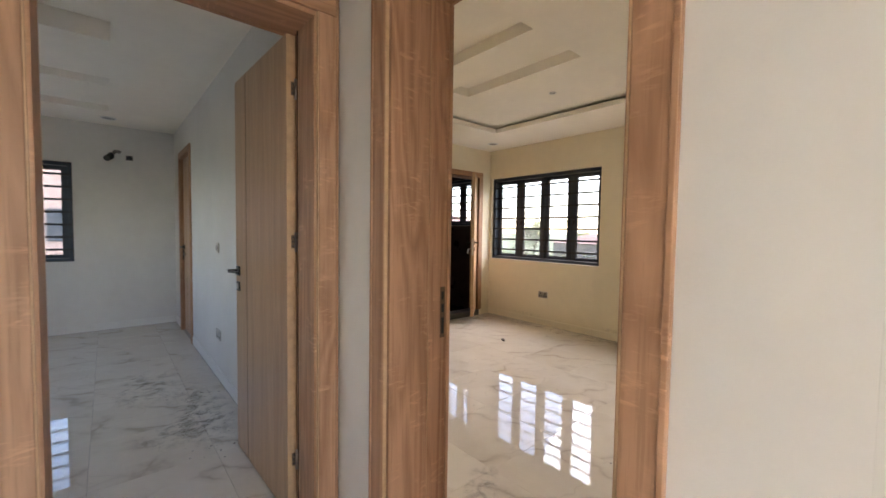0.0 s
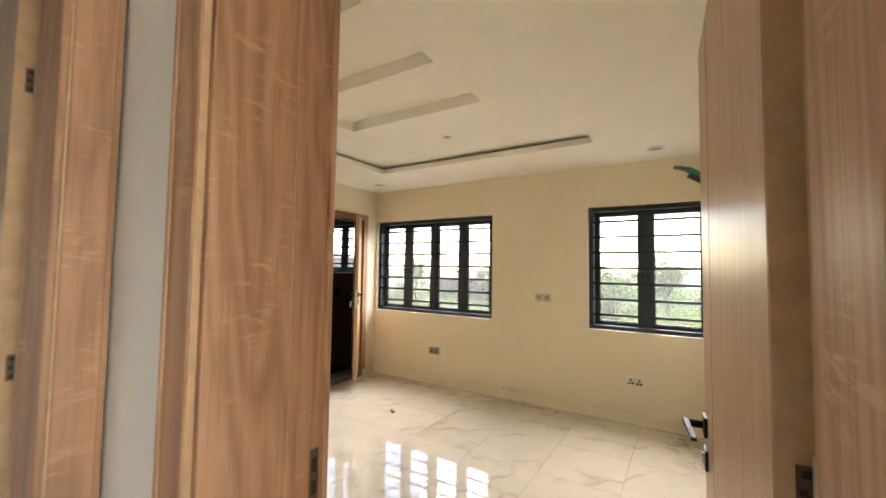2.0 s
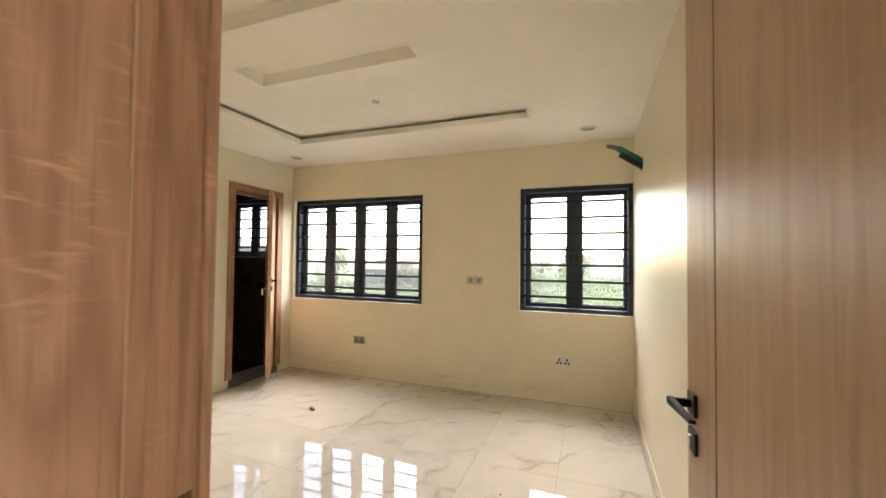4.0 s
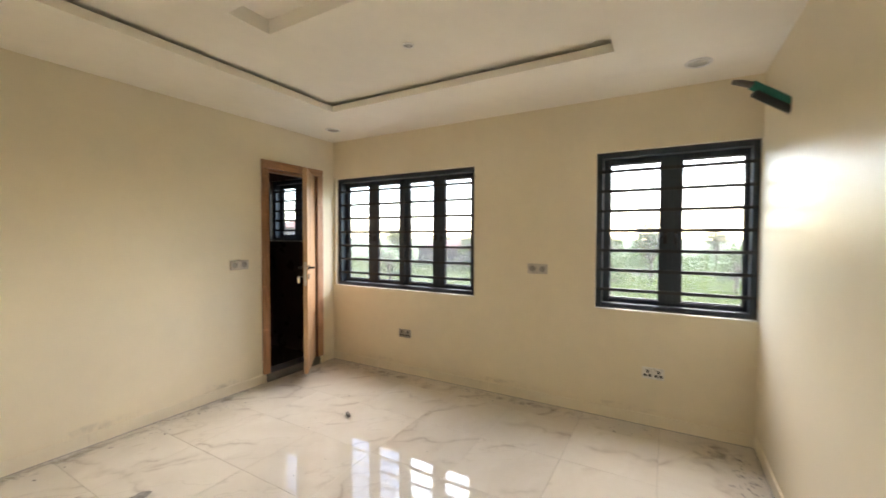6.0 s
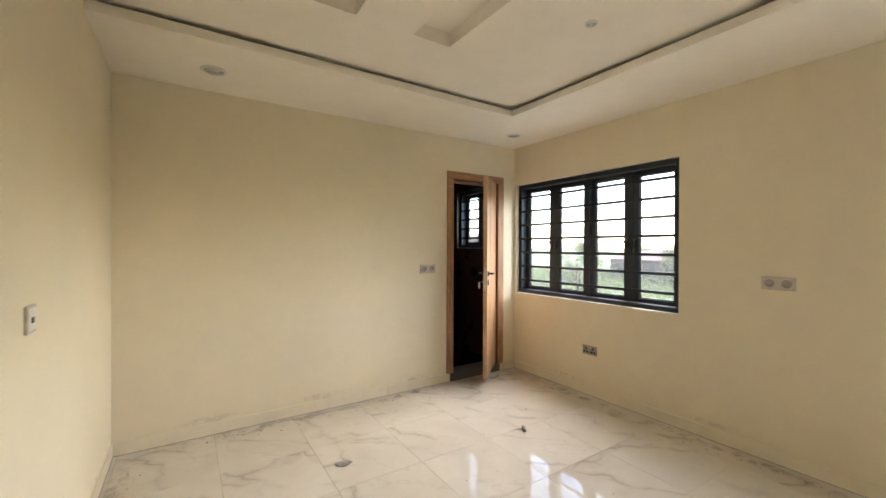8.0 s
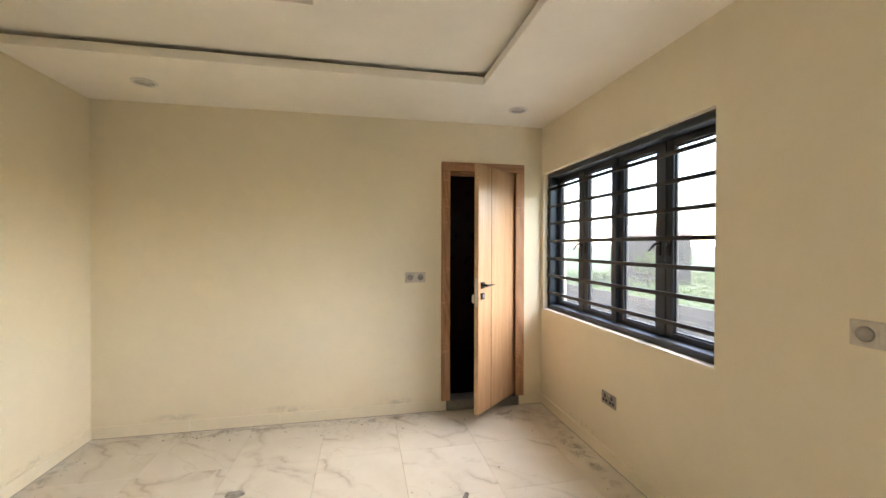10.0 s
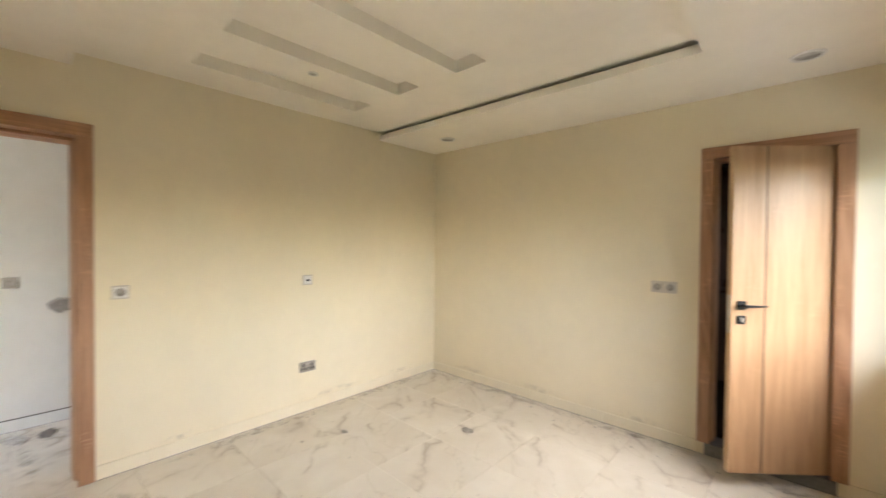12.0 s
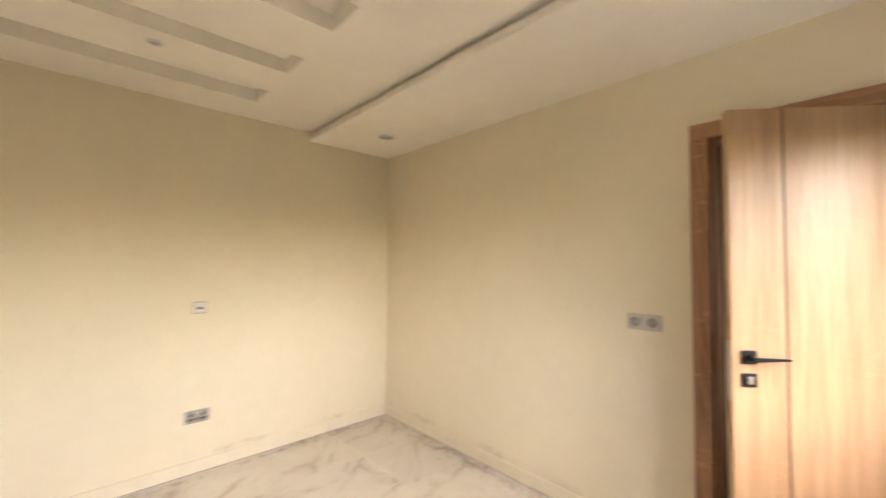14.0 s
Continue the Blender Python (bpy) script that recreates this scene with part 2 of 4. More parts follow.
# ---- mesh helpers ----
def part(name, bm, material, parent=None, label=""):
    """Links a bmesh as one mesh object, under a thing or a part."""
    me = bpy.data.meshes.new(name)
    bmesh.ops.recalc_face_normals(bm, faces=bm.faces[:])
    bm.to_mesh(me)
    bm.free()
    for mt in (material if isinstance(material, (list, tuple)) else [material]):
        me.materials.append(mt)
    ob = new(name, me)
    if parent is not None:
        ob.parent = parent
    if label:
        ob["label"] = label
    return ob


def add_box(bm, a, c, bev=0.0, seg=2):
    """A box from corner a to corner c, edges rounded by bev."""
    t = bmesh.new()
    bmesh.ops.create_cube(t, size=1)
    for v in t.verts:
        v.co = Vector([(p + q) / 2 + k * (q - p) for p, q, k in zip(a, c, v.co)])
    if bev:
        bmesh.ops.bevel(t, geom=t.edges[:], offset=bev, segments=seg, affect="EDGES", profile=0.6)
    me = bpy.data.meshes.new("tmp")
    t.to_mesh(me)
    t.free()
    bm.from_mesh(me)
    bpy.data.meshes.remove(me)


def boxes(*items, bev=0.0):
    bm = bmesh.new()
    for a, c in items:
        add_box(bm, a, c, bev)
    return bm


def lathe(profile, n=32, centre=(0, 0, 0)):
    """A turned shape round the upright axis, from (radius, height) steps."""
    bm = bmesh.new()
    rings = []
    for r, z in profile:
        if r < 1e-6:
            rings.append([bm.verts.new((centre[0], centre[1], centre[2] + z))])
        else:
            rings.append([bm.verts.new((centre[0] + r * math.cos(k * math.tau / n), centre[1] + r * math.sin(k * math.tau / n), centre[2] + z)) for k in range(n)])
    for p, q in zip(rings, rings[1:]):
        for k in range(n):
            k2 = (k + 1) % n
            vs = [p[k % len(p)], p[k2 % len(p)], q[k2 % len(q)], q[k % len(q)]]
            u = list(dict.fromkeys(vs))
            if len(u) > 2:
                bm.faces.new(u)
    for f in bm.faces:
        f.smooth = True
    return bm


def tube(pts, radius, n=12):
    """A round tube along points, with closed ends."""
    bm = bmesh.new()
    pts = [Vector(p) for p in pts]
    rad = radius if isinstance(radius, (list, tuple)) else [radius] * len(pts)
    rings = []
    for k, p in enumerate(pts):
        d = (pts[min(k + 1, len(pts) - 1)] - pts[max(k - 1, 0)]).normalized()
        a = d.orthogonal().normalized() if k == 0 else (rings_a - d * rings_a.dot(d)).normalized()
        rings_a = a
        c = d.cross(a)
        rings.append([bm.verts.new(p + rad[k] * (a * math.cos(j * math.tau / n) + c * math.sin(j * math.tau / n))) for j in range(n)])
    for p, q in zip(rings, rings[1:]):
        for j in range(n):
            f = bm.faces.new([p[j], p[(j + 1) % n], q[(j + 1) % n], q[j]])
            f.smooth = True
    bm.faces.new(rings[0][::-1])
    bm.faces.new(rings[-1])
    return bm


def empty(name, m, label="", category="", group="", kind=""):
    ob = new(name)
    ob.matrix_world = m
    return tagged(ob, label, category, group, kind)


def slab(name, lo, hi, cuts, axes, thick, mats, pick, label, category):
    """A wall or ceiling: a sheet over lo..hi on two axes, with rectangular openings cut through, thick on the third.
    pick(normal, centre) gives the material's number."""
    a, b = axes
    t = 3 - a - b
    us = sorted({lo[0], hi[0], *(k for c in cuts for k in (c[0], c[1]) if lo[0] < k < hi[0])})
    vs = sorted({lo[1], hi[1], *(k for c in cuts for k in (c[2], c[3]) if lo[1] < k < hi[1])})
    bm = bmesh.new()
    verts = {}

    def vert(u, v, w):
        if (u, v, w) not in verts:
            co = [0, 0, 0]
            co[a], co[b], co[t] = u, v, w
            verts[u, v, w] = bm.verts.new(co)
        return verts[u, v, w]

    def solid(i, j):
        if not (0 <= i < len(us) - 1 and 0 <= j < len(vs) - 1):
            return False
        u, v = (us[i] + us[i + 1]) / 2, (vs[j] + vs[j + 1]) / 2
        return not any(c[0] < u < c[1] and c[2] < v < c[3] for c in cuts)

    w0, w1 = thick
    for i in range(len(us) - 1):
        for j in range(len(vs) - 1):
            if not solid(i, j):
                continue
            u0, u1, v0, v1 = us[i], us[i + 1], vs[j], vs[j + 1]
            for w in (w0, w1):
                bm.faces.new([vert(u0, v0, w), vert(u1, v0, w), vert(u1, v1, w), vert(u0, v1, w)])
            for di, dj, e in ((-1, 0, ((u0, v0), (u0, v1))), (1, 0, ((u1, v0), (u1, v1))), (0, -1, ((u0, v0), (u1, v0))), (0, 1, ((u0, v1), (u1, v1)))):
                if not solid(i + di, j + dj):
                    (p, q), (r, s) = e
                    bm.faces.new([vert(p, q, w0), vert(r, s, w0), vert(r, s, w1), vert(p, q, w1)])
    bmesh.ops.recalc_face_normals(bm, faces=bm.faces[:])
    for f in bm.faces:
        f.material_index = pick(f.normal, f.calc_center_median())
    return tagged(part(name, bm, mats), label, category, kind="structure")


# ---- the plan ----
XE, YS, YN, H = 3.548, 0.109, 4.0, 2.496      # bedroom: east, south and north faces, ceiling
XH, HW = -0.265, -1.265                          # hall: east and west faces
YL, YLR, YLN = 1.315, 1.575, 6.15                # left room: hall face, room face, far wall
WM = [WHITE, CREAM, DARKTILE]

slab("wall_west", (-0.13, 0), (6.4, 2.9), [(0.140, 0.985, -1, 2.12), (4.87, 5.63, -1, 2.125)], (1, 2), (XH, 0.0), WM,
     lambda nn, c: 1 if nn.x > 0.5 and 0 < c.y < 4.07 else (2 if nn.x > 0.5 and c.y > 4.07 else 0), "cream painted wall with a doorway to the hall", "wall")
slab("wall_south", (0.0, 0), (3.775, 2.9), [], (0, 2), (-0.13, YS), WM,
     lambda nn, c: 1 if nn.y > 0.5 else 0, "cream satin wall with a soft window sheen", "wall")
slab("wall_north", (0.0, 0), (XE, 2.9), [(2.662, 3.328, -1, 2.10)], (0, 2), (YN, 4.15), WM,
     lambda nn, c: 2 if nn.y > 0.5 else 1, "cream painted wall with the bathroom doorway", "wall")
# the landing opening, y -2.5 to -0.7, is added unseen to light the hall
# the two empty cuts only split the sheet, so that paint and tile change at the cross walls
slab("wall_east", (-2.9, 0), (6.4, 2.9), [(2.207, 3.966, 0.861, 2.077), (0.112, 1.144, 0.855, 2.083), (4.36, 5.13, 1.36, 2.13), (-2.5, -0.7, 0.4, 2.3), (4.05, 4.05, 0, 0), (0.0, 0.0, 0, 0)], (1, 2), (XE, 3.775), WM,
     lambda nn, c: 2 if c.y > 4.1 else (1 if c.y > 0 else 0), "cream outer wall with two dark windows", "wall")
slab("wall_hall_west", (-2.9, 0), (YL, 2.9), [], (1, 2), (-1.42, HW), WM, lambda nn, c: 0, "bright white hall wall with a cement patch", "wall")
slab("wall_hall_north", (-3.8, 0), (XH, 2.9), [(-1.145, -0.315, -1, 2.11)], (0, 2), (YL, YLR), WM, lambda nn, c: 0, "white wall round the second room's doorway", "wall")
# out of view; its opening is added to bring daylight up the hall
slab("wall_landing_south", (-1.42, 0), (3.775, 2.9), [(-1.15, 0.75, 0.3, 2.3)], (0, 2), (-3.05, -2.9), WM, lambda nn, c: 0, "unseen white landing wall, its wide opening added to light the hall", "wall")
# the opening is added out of view to brighten the second room
slab("wall_second_room_west", (YLR, 0), (YLN, 2.9), [(3.3, 4.3, 0.95, 2.05)], (1, 2), (-3.95, -3.8), WM, lambda nn, c: 0, "white wall with an added, unseen opening that lights the room", "wall")
slab("wall_second_room_north", (-3.95, 0), (XH, 2.9), [(-2.48, -1.255, 0.845, 2.01)], (0, 2), (YLN, 6.4), WM, lambda nn, c: 0, "off-white wall with a barred window", "wall")
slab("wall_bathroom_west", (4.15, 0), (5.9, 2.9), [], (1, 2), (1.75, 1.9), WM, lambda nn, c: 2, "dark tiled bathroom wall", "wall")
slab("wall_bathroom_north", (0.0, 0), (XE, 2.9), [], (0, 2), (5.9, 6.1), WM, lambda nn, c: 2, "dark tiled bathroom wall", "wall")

# ceilings: a dropped rim round a raised field, with a shadow gap, and three troughs in the field
TX, TY0, TY1, RZ = 2.746, 0.935, 3.19, 2.574
rim = slab("ceiling", (0.0, YS), (XE, YN), [(-1, TX, TY0, TY1)], (0, 1), (H, 2.535), [CEIL, COVE_SHADE], lambda nn, c: 1 if nn.z > 0.5 else 0,
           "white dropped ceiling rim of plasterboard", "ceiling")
lip = boxes(((TX, TY0, 2.53), (TX + 0.018, TY1, 2.548)), ((0, TY1, 2.53), (TX + 0.018, TY1 + 0.018, 2.548)), ((0, TY0 - 0.018, 2.53), (TX + 0.018, TY0, 2.548)), bev=0.002)
tagged(part("ceiling_trim", lip, CEIL), "thin upstand edge of the dropped ceiling", "trim", kind="structure")
BARS = [(0.358, 0.586), (0.912, 1.142), (1.482, 1.729)]
slab("ceiling_raised", (0.0, YS), (XE, YN), [(x0, x1, 1.45, 2.65) for x0, x1 in BARS], (0, 1), (RZ, 2.80), [CEIL, COVE_SHADE],
     lambda nn, c: 0, "raised white ceiling with three long troughs", "ceiling")
# back strips of the gap, coloured dark to paint its shade
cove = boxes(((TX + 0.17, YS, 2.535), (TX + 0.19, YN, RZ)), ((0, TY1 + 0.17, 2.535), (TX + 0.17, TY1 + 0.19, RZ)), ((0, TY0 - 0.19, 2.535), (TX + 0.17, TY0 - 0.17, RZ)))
tagged(part("ceiling_cove", cove, COVE_SHADE), "back of the ceiling's shadow gap, painted dark for its shade", "ceiling", kind="structure")
tops = boxes(*[((x0 - 0.001, 1.449, 2.655), (x1 + 0.001, 2.651, 2.67)) for x0, x1 in BARS])
tagged(part("ceiling_trough_tops", tops, CEIL), "white backs of the ceiling troughs", "ceiling", kind="structure")
LB = [(3.0, 3.33), (4.2, 4.42), (5.15, 5.42)]
slab("ceiling_second_room", (-3.8, YLR), (XH, YLN), [(-2.7, -0.92, a, c) for a, c in LB], (0, 1), (H, 2.62), [CEIL], lambda nn, c: 0, "white ceiling with long troughs", "ceiling")
tagged(part("ceiling_second_room_top", boxes(((-3.8, YLR, 2.625), (XH, YLN, 2.66))), CEIL), "white backs of the ceiling troughs", "ceiling", kind="structure")
slab("ceiling_hall", (HW, -2.9), (XH, YL), [], (0, 1), (H, 2.66), [CEIL], lambda nn, c: 0, "plain white hall ceiling", "ceiling")
slab("ceiling_landing", (XH, -2.9), (XE, -0.13), [], (0, 1), (H, 2.66), [CEIL], lambda nn, c: 0, "plain white landing ceiling", "ceiling")
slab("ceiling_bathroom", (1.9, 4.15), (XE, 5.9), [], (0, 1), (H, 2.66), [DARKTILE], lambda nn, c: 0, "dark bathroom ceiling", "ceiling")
roof = boxes(((-4.3, -3.4, 2.91), (4.1, 6.8, 3.05)))
tagged(part("roof", roof, CEMENT), "flat grey concrete roof slab", "roof", kind="structure")

tagged(part("wall_pier", boxes(((XH, -0.32, 0), (XH + 0.2, -0.1302, 2.51))), WHITE), "short white wall end at the landing", "wall", kind="structure")

# floors: grout bed, tiles are laid on it at the end
tagged(part("floor", boxes(((-3.95, -3.05, -0.25), (3.775, 6.4, -0.004))), GROUT), "polished cream marble tiles with grey veins and dust", "floor", kind="structure")


# ---- skirting tiles ----
def skirting(name, runs, n, mat, label):
    """Runs of skirting tiles: (x0, y0, x1, y1), standing n off the wall."""
    root = empty(name, Matrix.Identity(4), label, "baseboard", kind="structure")
    for x0, y0, x1, y1, nx, ny in runs:
        ln = math.hypot(x1 - x0, y1 - y0)
        k = max(1, round(ln / 0.6))
        for i in range(k):
            p0 = (x0 + (x1 - x0) * i / k, y0 + (y1 - y0) * i / k)
            p1 = (x0 + (x1 - x0) * (i + 1) / k - 0.002 * (x1 - x0) / ln, y0 + (y1 - y0) * (i + 1) / k - 0.002 * (y1 - y0) / ln)
            a = (min(p0[0], p1[0], p0[0] + nx * n), min(p0[1], p1[1], p0[1] + ny * n), 0.0)
            c = (max(p0[0], p1[0], p0[0] + nx * n), max(p0[1], p1[1], p0[1] + ny * n), 0.088)
            part("skirting_tile", boxes((a, c), bev=0.002), mat, root)
            q = 0.0025
            part("foot_joint", boxes(((a[0] - q * (nx < 0) + 0.001 * (ny != 0), a[1] - q * (ny < 0) + 0.001 * (nx != 0), 0.0002), (c[0] + q * (nx > 0) - 0.001 * (ny != 0), c[1] + q * (ny > 0) - 0.001 * (nx != 0), 0.003))), CEMENT, root)
    return root


skirting("baseboard", [(0, 1.035, 0, YN - 0.01, 1, 0), (0.01, YN, 2.61, YN, 0, -1), (3.375, YN, XE - 0.01, YN, 0, -1), (XE, YS, XE, YN - 0.01, -1, 0), (0.9, YS, XE - 0.01, YS, 0, 1)], 0.009, SKIRT, "cream skirting tiles with a dirty foot")
skirting("baseboard_hall", [(HW, -2.9, HW, YL, 1, 0), (XH, 1.035, XH, YL, -1, 0), (XH, -0.13, XH, 0.09, -1, 0)], 0.009, SKIRTW, "white skirting tiles with a dirty top joint")
part("mortar_joint", boxes(((HW, -2.9, 0.089), (HW + 0.007, YL, 0.097)), bev=0.002), GRIME, bpy.data.objects["baseboard_hall"], "dark dirty joint over the skirting")
skirting("baseboard_second_room", [(XH, YLR, XH, 4.82, -1, 0), (XH, 5.68, XH, YLN, -1, 0), (-3.8, YLN, XH - 0.01, YLN, 0, -1)], 0.009, SKIRTW, "off-white skirting tiles with a dusty foot")


# ---- doors ----
def lever_set(leaf, x, y, side, toward):
    """Black lever handle with a square rose and a square key plate on a leaf's face y; side: -1 or 1, where that face looks."""
    z = 1.03
    s = side
    hd = part("handle", boxes(((x - 0.026, min(y, y + s * 0.009), z - 0.026), (x + 0.026, max(y, y + s * 0.009), z + 0.026)), bev=0.002), BLACK, leaf, "black lever handle")
    bm = tube([(x, y + s * 0.005, z), (x, y + s * 0.045, z), (x, y + s * 0.052, z)], 0.010)
    me = bpy.data.meshes.new("tmp")
    lv = boxes(((min(x - 0.012 * toward, x + toward * 0.125), min(y + s * 0.042, y + s * 0.056), z - 0.009), (max(x - 0.012 * toward, x + toward * 0.125), max(y + s * 0.042, y + s * 0.056), z + 0.010)), bev=0.003)
    for v in lv.verts:
        k = max(0.0, (v.co.x - x) * toward / 0.125)
        v.co.z = z + (v.co.z - z) * (1 - 0.55 * k)
        v.co.y -= s * 0.012 * k * k
    lv.to_mesh(me)
    lv.free()
    bm.from_mesh(me)
    bpy.data.meshes.remove(me)
    part("lever", bm, BLACK, hd)
    kp = part("key_plate", boxes(((x - 0.026, min(y, y + s * 0.008), z - 0.112), (x + 0.026, max(y, y + s * 0.008), z - 0.060)), bev=0.002), BLACK, leaf, "black square key plate")
    part("key_barrel", boxes(((x - 0.008, min(y + s * 0.006, y + s * 0.014), z - 0.10), (x + 0.008, max(y + s * 0.006, y + s * 0.014), z - 0.072)), bev=0.002), STEEL, kp, "steel lock barrel")


def door(name, m, w, h, depth, hinge, angle, label, keys=0, cut=0.0):
    """A lined doorway with its leaf. Across x from -w/2 to w/2 outside its trims; the wall from y=0 (the side it opens to) to depth.
    hinge: -1 or 1; angle: degrees the leaf stands open towards -y."""
    root = empty(name, m, label, "door", kind="structure")
    tw, pr = 0.078, 0.016
    rb = 0.030 + 0.042 + 0.030 * (depth > 0.2)
    for s in (-1, 1):
        xo, xi = s * w / 2, s * (w / 2 - tw)
        for y0, y1 in ((-pr, 0.0), (depth, depth + pr)):
            xc = xo - s * cut if (y0 < 0 and s == hinge) else xo
            part("trim_side", boxes(((min(xc, xi), y0, 0.0), (max(xc, xi), y1, h - tw)), bev=0.004), OAK, root)
        xj = s * (w / 2 - 0.045)
        part("jamb", boxes(((min(xj, s * (w / 2 - 0.073)), 0.001, 0), (max(xj, s * (w / 2 - 0.073)), depth - 0.001, h - 0.074)), bev=0.002), OAK, root)
        part("stop", boxes(((min(s * (w / 2 - 0.073), s * (w / 2 - 0.092)), rb, 0), (max(s * (w / 2 - 0.073), s * (w / 2 - 0.092)), depth - 0.001, h - 0.094)), bev=0.003), OAK, root)
        # slim pale strip paints the highlight along the stop's edge
        xs = s * (w / 2 - 0.0925)
        part("stop_edge", boxes(((min(xs, xs + s * 0.006), rb - 0.0025, 0), (max(xs, xs + s * 0.006), rb - 0.0003, h - 0.094)), bev=0.0008), EDGE, root, "pale strip that paints the stop's edge highlight")
        xe = s * (w / 2 - tw)
        part("trim_edge", boxes(((min(xe - s * 0.0045, xe - s * 0.0003), depth + 0.001, 0), (max(xe - s * 0.0045, xe - s * 0.0003), depth + pr - 0.002, h - tw)), bev=0.0008), EDGE, root, "pale inner edge of the trim")
        part("trim_lip", boxes(((min(xo, xo - s * 0.011), depth + pr + 0.0004, 0), (max(xo, xo - s * 0.011), depth + pr + 0.005, h - 0.001)), bev=0.002), OAK, root)
        # hinge-side strip is thick and dark: seal plus the painted shade of the gap
        part("seal", boxes(((min(s * (w / 2 - 0.0735), s * (w / 2 - 0.082)), rb - 0.030, 0), (max(s * (w / 2 - 0.0735), s * (w / 2 - 0.086)), rb - 0.001, h - 0.08)), bev=0.001), SEAL_SHADE if s == hinge else OAK, root, "dark strip for the rubber seal and the shaded hinge gap" if s == hinge else "")
    for y0, y1 in ((-pr, 0.0), (depth, depth + pr)):
        k = cut if y0 < 0 else 0.0
        part("trim_head", boxes(((-w / 2 + (k if hinge < 0 else 0), y0, h - tw + 0.001), (w / 2 - (k if hinge > 0 else 0), y1, h)), bev=0.004), OAK_X, root)
    part("jamb_head", boxes(((-w / 2 + 0.045, 0.001, h - 0.0735), (w / 2 - 0.045, depth - 0.001, h - 0.045)), bev=0.002), OAK_X, root)
    part("stop_head", boxes(((-w / 2 + 0.073, rb, h - 0.0935), (w / 2 - 0.073, depth - 0.001, h - 0.074)), bev=0.003), OAK_X, root)
    lw = w - 0.152
    hx = hinge * (w / 2 - 0.074)
    t = -hinge
    leaf_m = Matrix.Translation((hx, 0.026, 0)) @ Matrix.Rotation(radians(angle * hinge), 4, "Z")
    z0, z1 = 0.012, h - 0.080
    ga = lw - 0.195
    bm = bmesh.new()
    for a, c in ((0.0, ga - 0.005), (ga + 0.005, lw)):
        add_box(bm, (min(t * a, t * c), 0.0, z0), (max(t * a, t * c), 0.040, z1), 0.0015)
    leaf = part("leaf", bm, LEAF, root, "pale oak flush leaf with one upright groove")
    leaf.matrix_local = leaf_m
    part("groove", boxes(((min(t * (ga - 0.0055), t * (ga + 0.0055)), 0.0008, z0 + 0.001), (max(t * (ga - 0.0055), t * (ga + 0.0055)), 0.0392, z1 - 0.001))), GROOVE, leaf, "dark groove")
    for e0, e1 in ((-0.0022, -0.0004), (lw + 0.0004, lw + 0.0022)):
        part("edge_band", boxes(((min(t * e0, t * e1), 0.001, z0), (max(t * e0, t * e1), 0.039, z1))), EDGE, leaf, "oak edge band")
    part("lock_plate", boxes(((min(t * (lw + 0.0016), t * (lw + 0.0040)), 0.009, 0.86), (max(t * (lw + 0.0016), t * (lw + 0.0040)), 0.031, 1.09)), bev=0.0008), STEEL, leaf, "steel lock plate")
    for y, s in ((0.0, -1), (0.040, 1)):
        lever_set(leaf, t * (lw - 0.055), y, s, -t)
    if keys:
        kx, ky = t * (lw - 0.055), (-0.012 if keys < 0 else 0.052)
        kb = tube([(kx, ky, 0.944), (kx, ky + keys * 0.042, 0.944)], 0.004, 8)
        add_box(kb, (kx - 0.002, ky + keys * 0.037 - 0.010, 0.880), (kx + 0.002, ky + keys * 0.037 + 0.010, 0.94), 0.0008)
        part("key", kb, STEEL, leaf, "steel key left in the lock")
    for z in (0.26, 1.212, h - 0.30):
        hg = part("hinge", boxes(((min(-t * 0.0024, -t * 0.0046), 0.006, z - 0.028), (max(-t * 0.0024, -t * 0.0046), 0.022, z + 0.028)), bev=0.0006), BRONZE, leaf, "dark bronze hinge flap")
        for dz, yy in ((-0.019, 0.013), (0.0, 0.016), (0.019, 0.013)):
            part("screw", boxes(((min(-t * 0.0044, -t * 0.0062), yy - 0.004, z + dz - 0.004), (max(-t * 0.0044, -t * 0.0062), yy + 0.004, z + dz + 0.004)), bev=0.001), PINHOLE, hg)
        bm = tube([(-t * 0.010, 0.004, z - 0.045), (-t * 0.010, 0.004, z + 0.040)], 0.0055)
        part("knuckle", bm, STEEL, hg, "steel hinge knuckle")
    st = -hinge * (w / 2 - 0.0726)
    sp = part("strike_plate", boxes(((min(st, st + hinge * 0.0016), 0.008, 0.87), (max(st, st + hinge * 0.0016), 0.030, 1.06)), bev=0.0005), BRONZE, root, "bronze strike plate")
    for a, c in ((0.885, 0.945), (0.965, 0.995), (1.012, 1.042)):
        part("strike_hole", boxes(((min(st + hinge * 0.0012, st + hinge * 0.0022), 0.013, a), (max(st + hinge * 0.0012, st + hinge * 0.0022), 0.025, c))), PINHOLE, sp)
    return root


door("door_1", pose(0.0, 0.5625, 0, 0, 0, 90), 0.935, 2.165, 0.265, -1, 87, "oak doorway to the hall, its leaf standing wide open", -1, 0.016)
door("door_2", pose(2.995, 4.0, 0.085, 0, 0, 0), 0.756, 2.066, 0.15, 1, 41, "oak bathroom door standing ajar above a stone threshold", 1)
door("door_3", pose(-0.73, YLR, 0, 0, 0, 180), 0.92, 2.155, 0.26, -1, 88.5, "oak doorway to a second room, leaf open inwards")
door("door_4", pose(XH, 5.25, 0, 0, 0, -90), 0.85, 2.17, 0.265, 1, 0, "closed pale oak door in the second room")
tagged(part("threshold", boxes(((2.664, 3.985, 0.0), (3.326, 4.15, 0.084)), bev=0.004), STONE), "grey stone threshold under the bathroom door", "threshold", kind="structure")


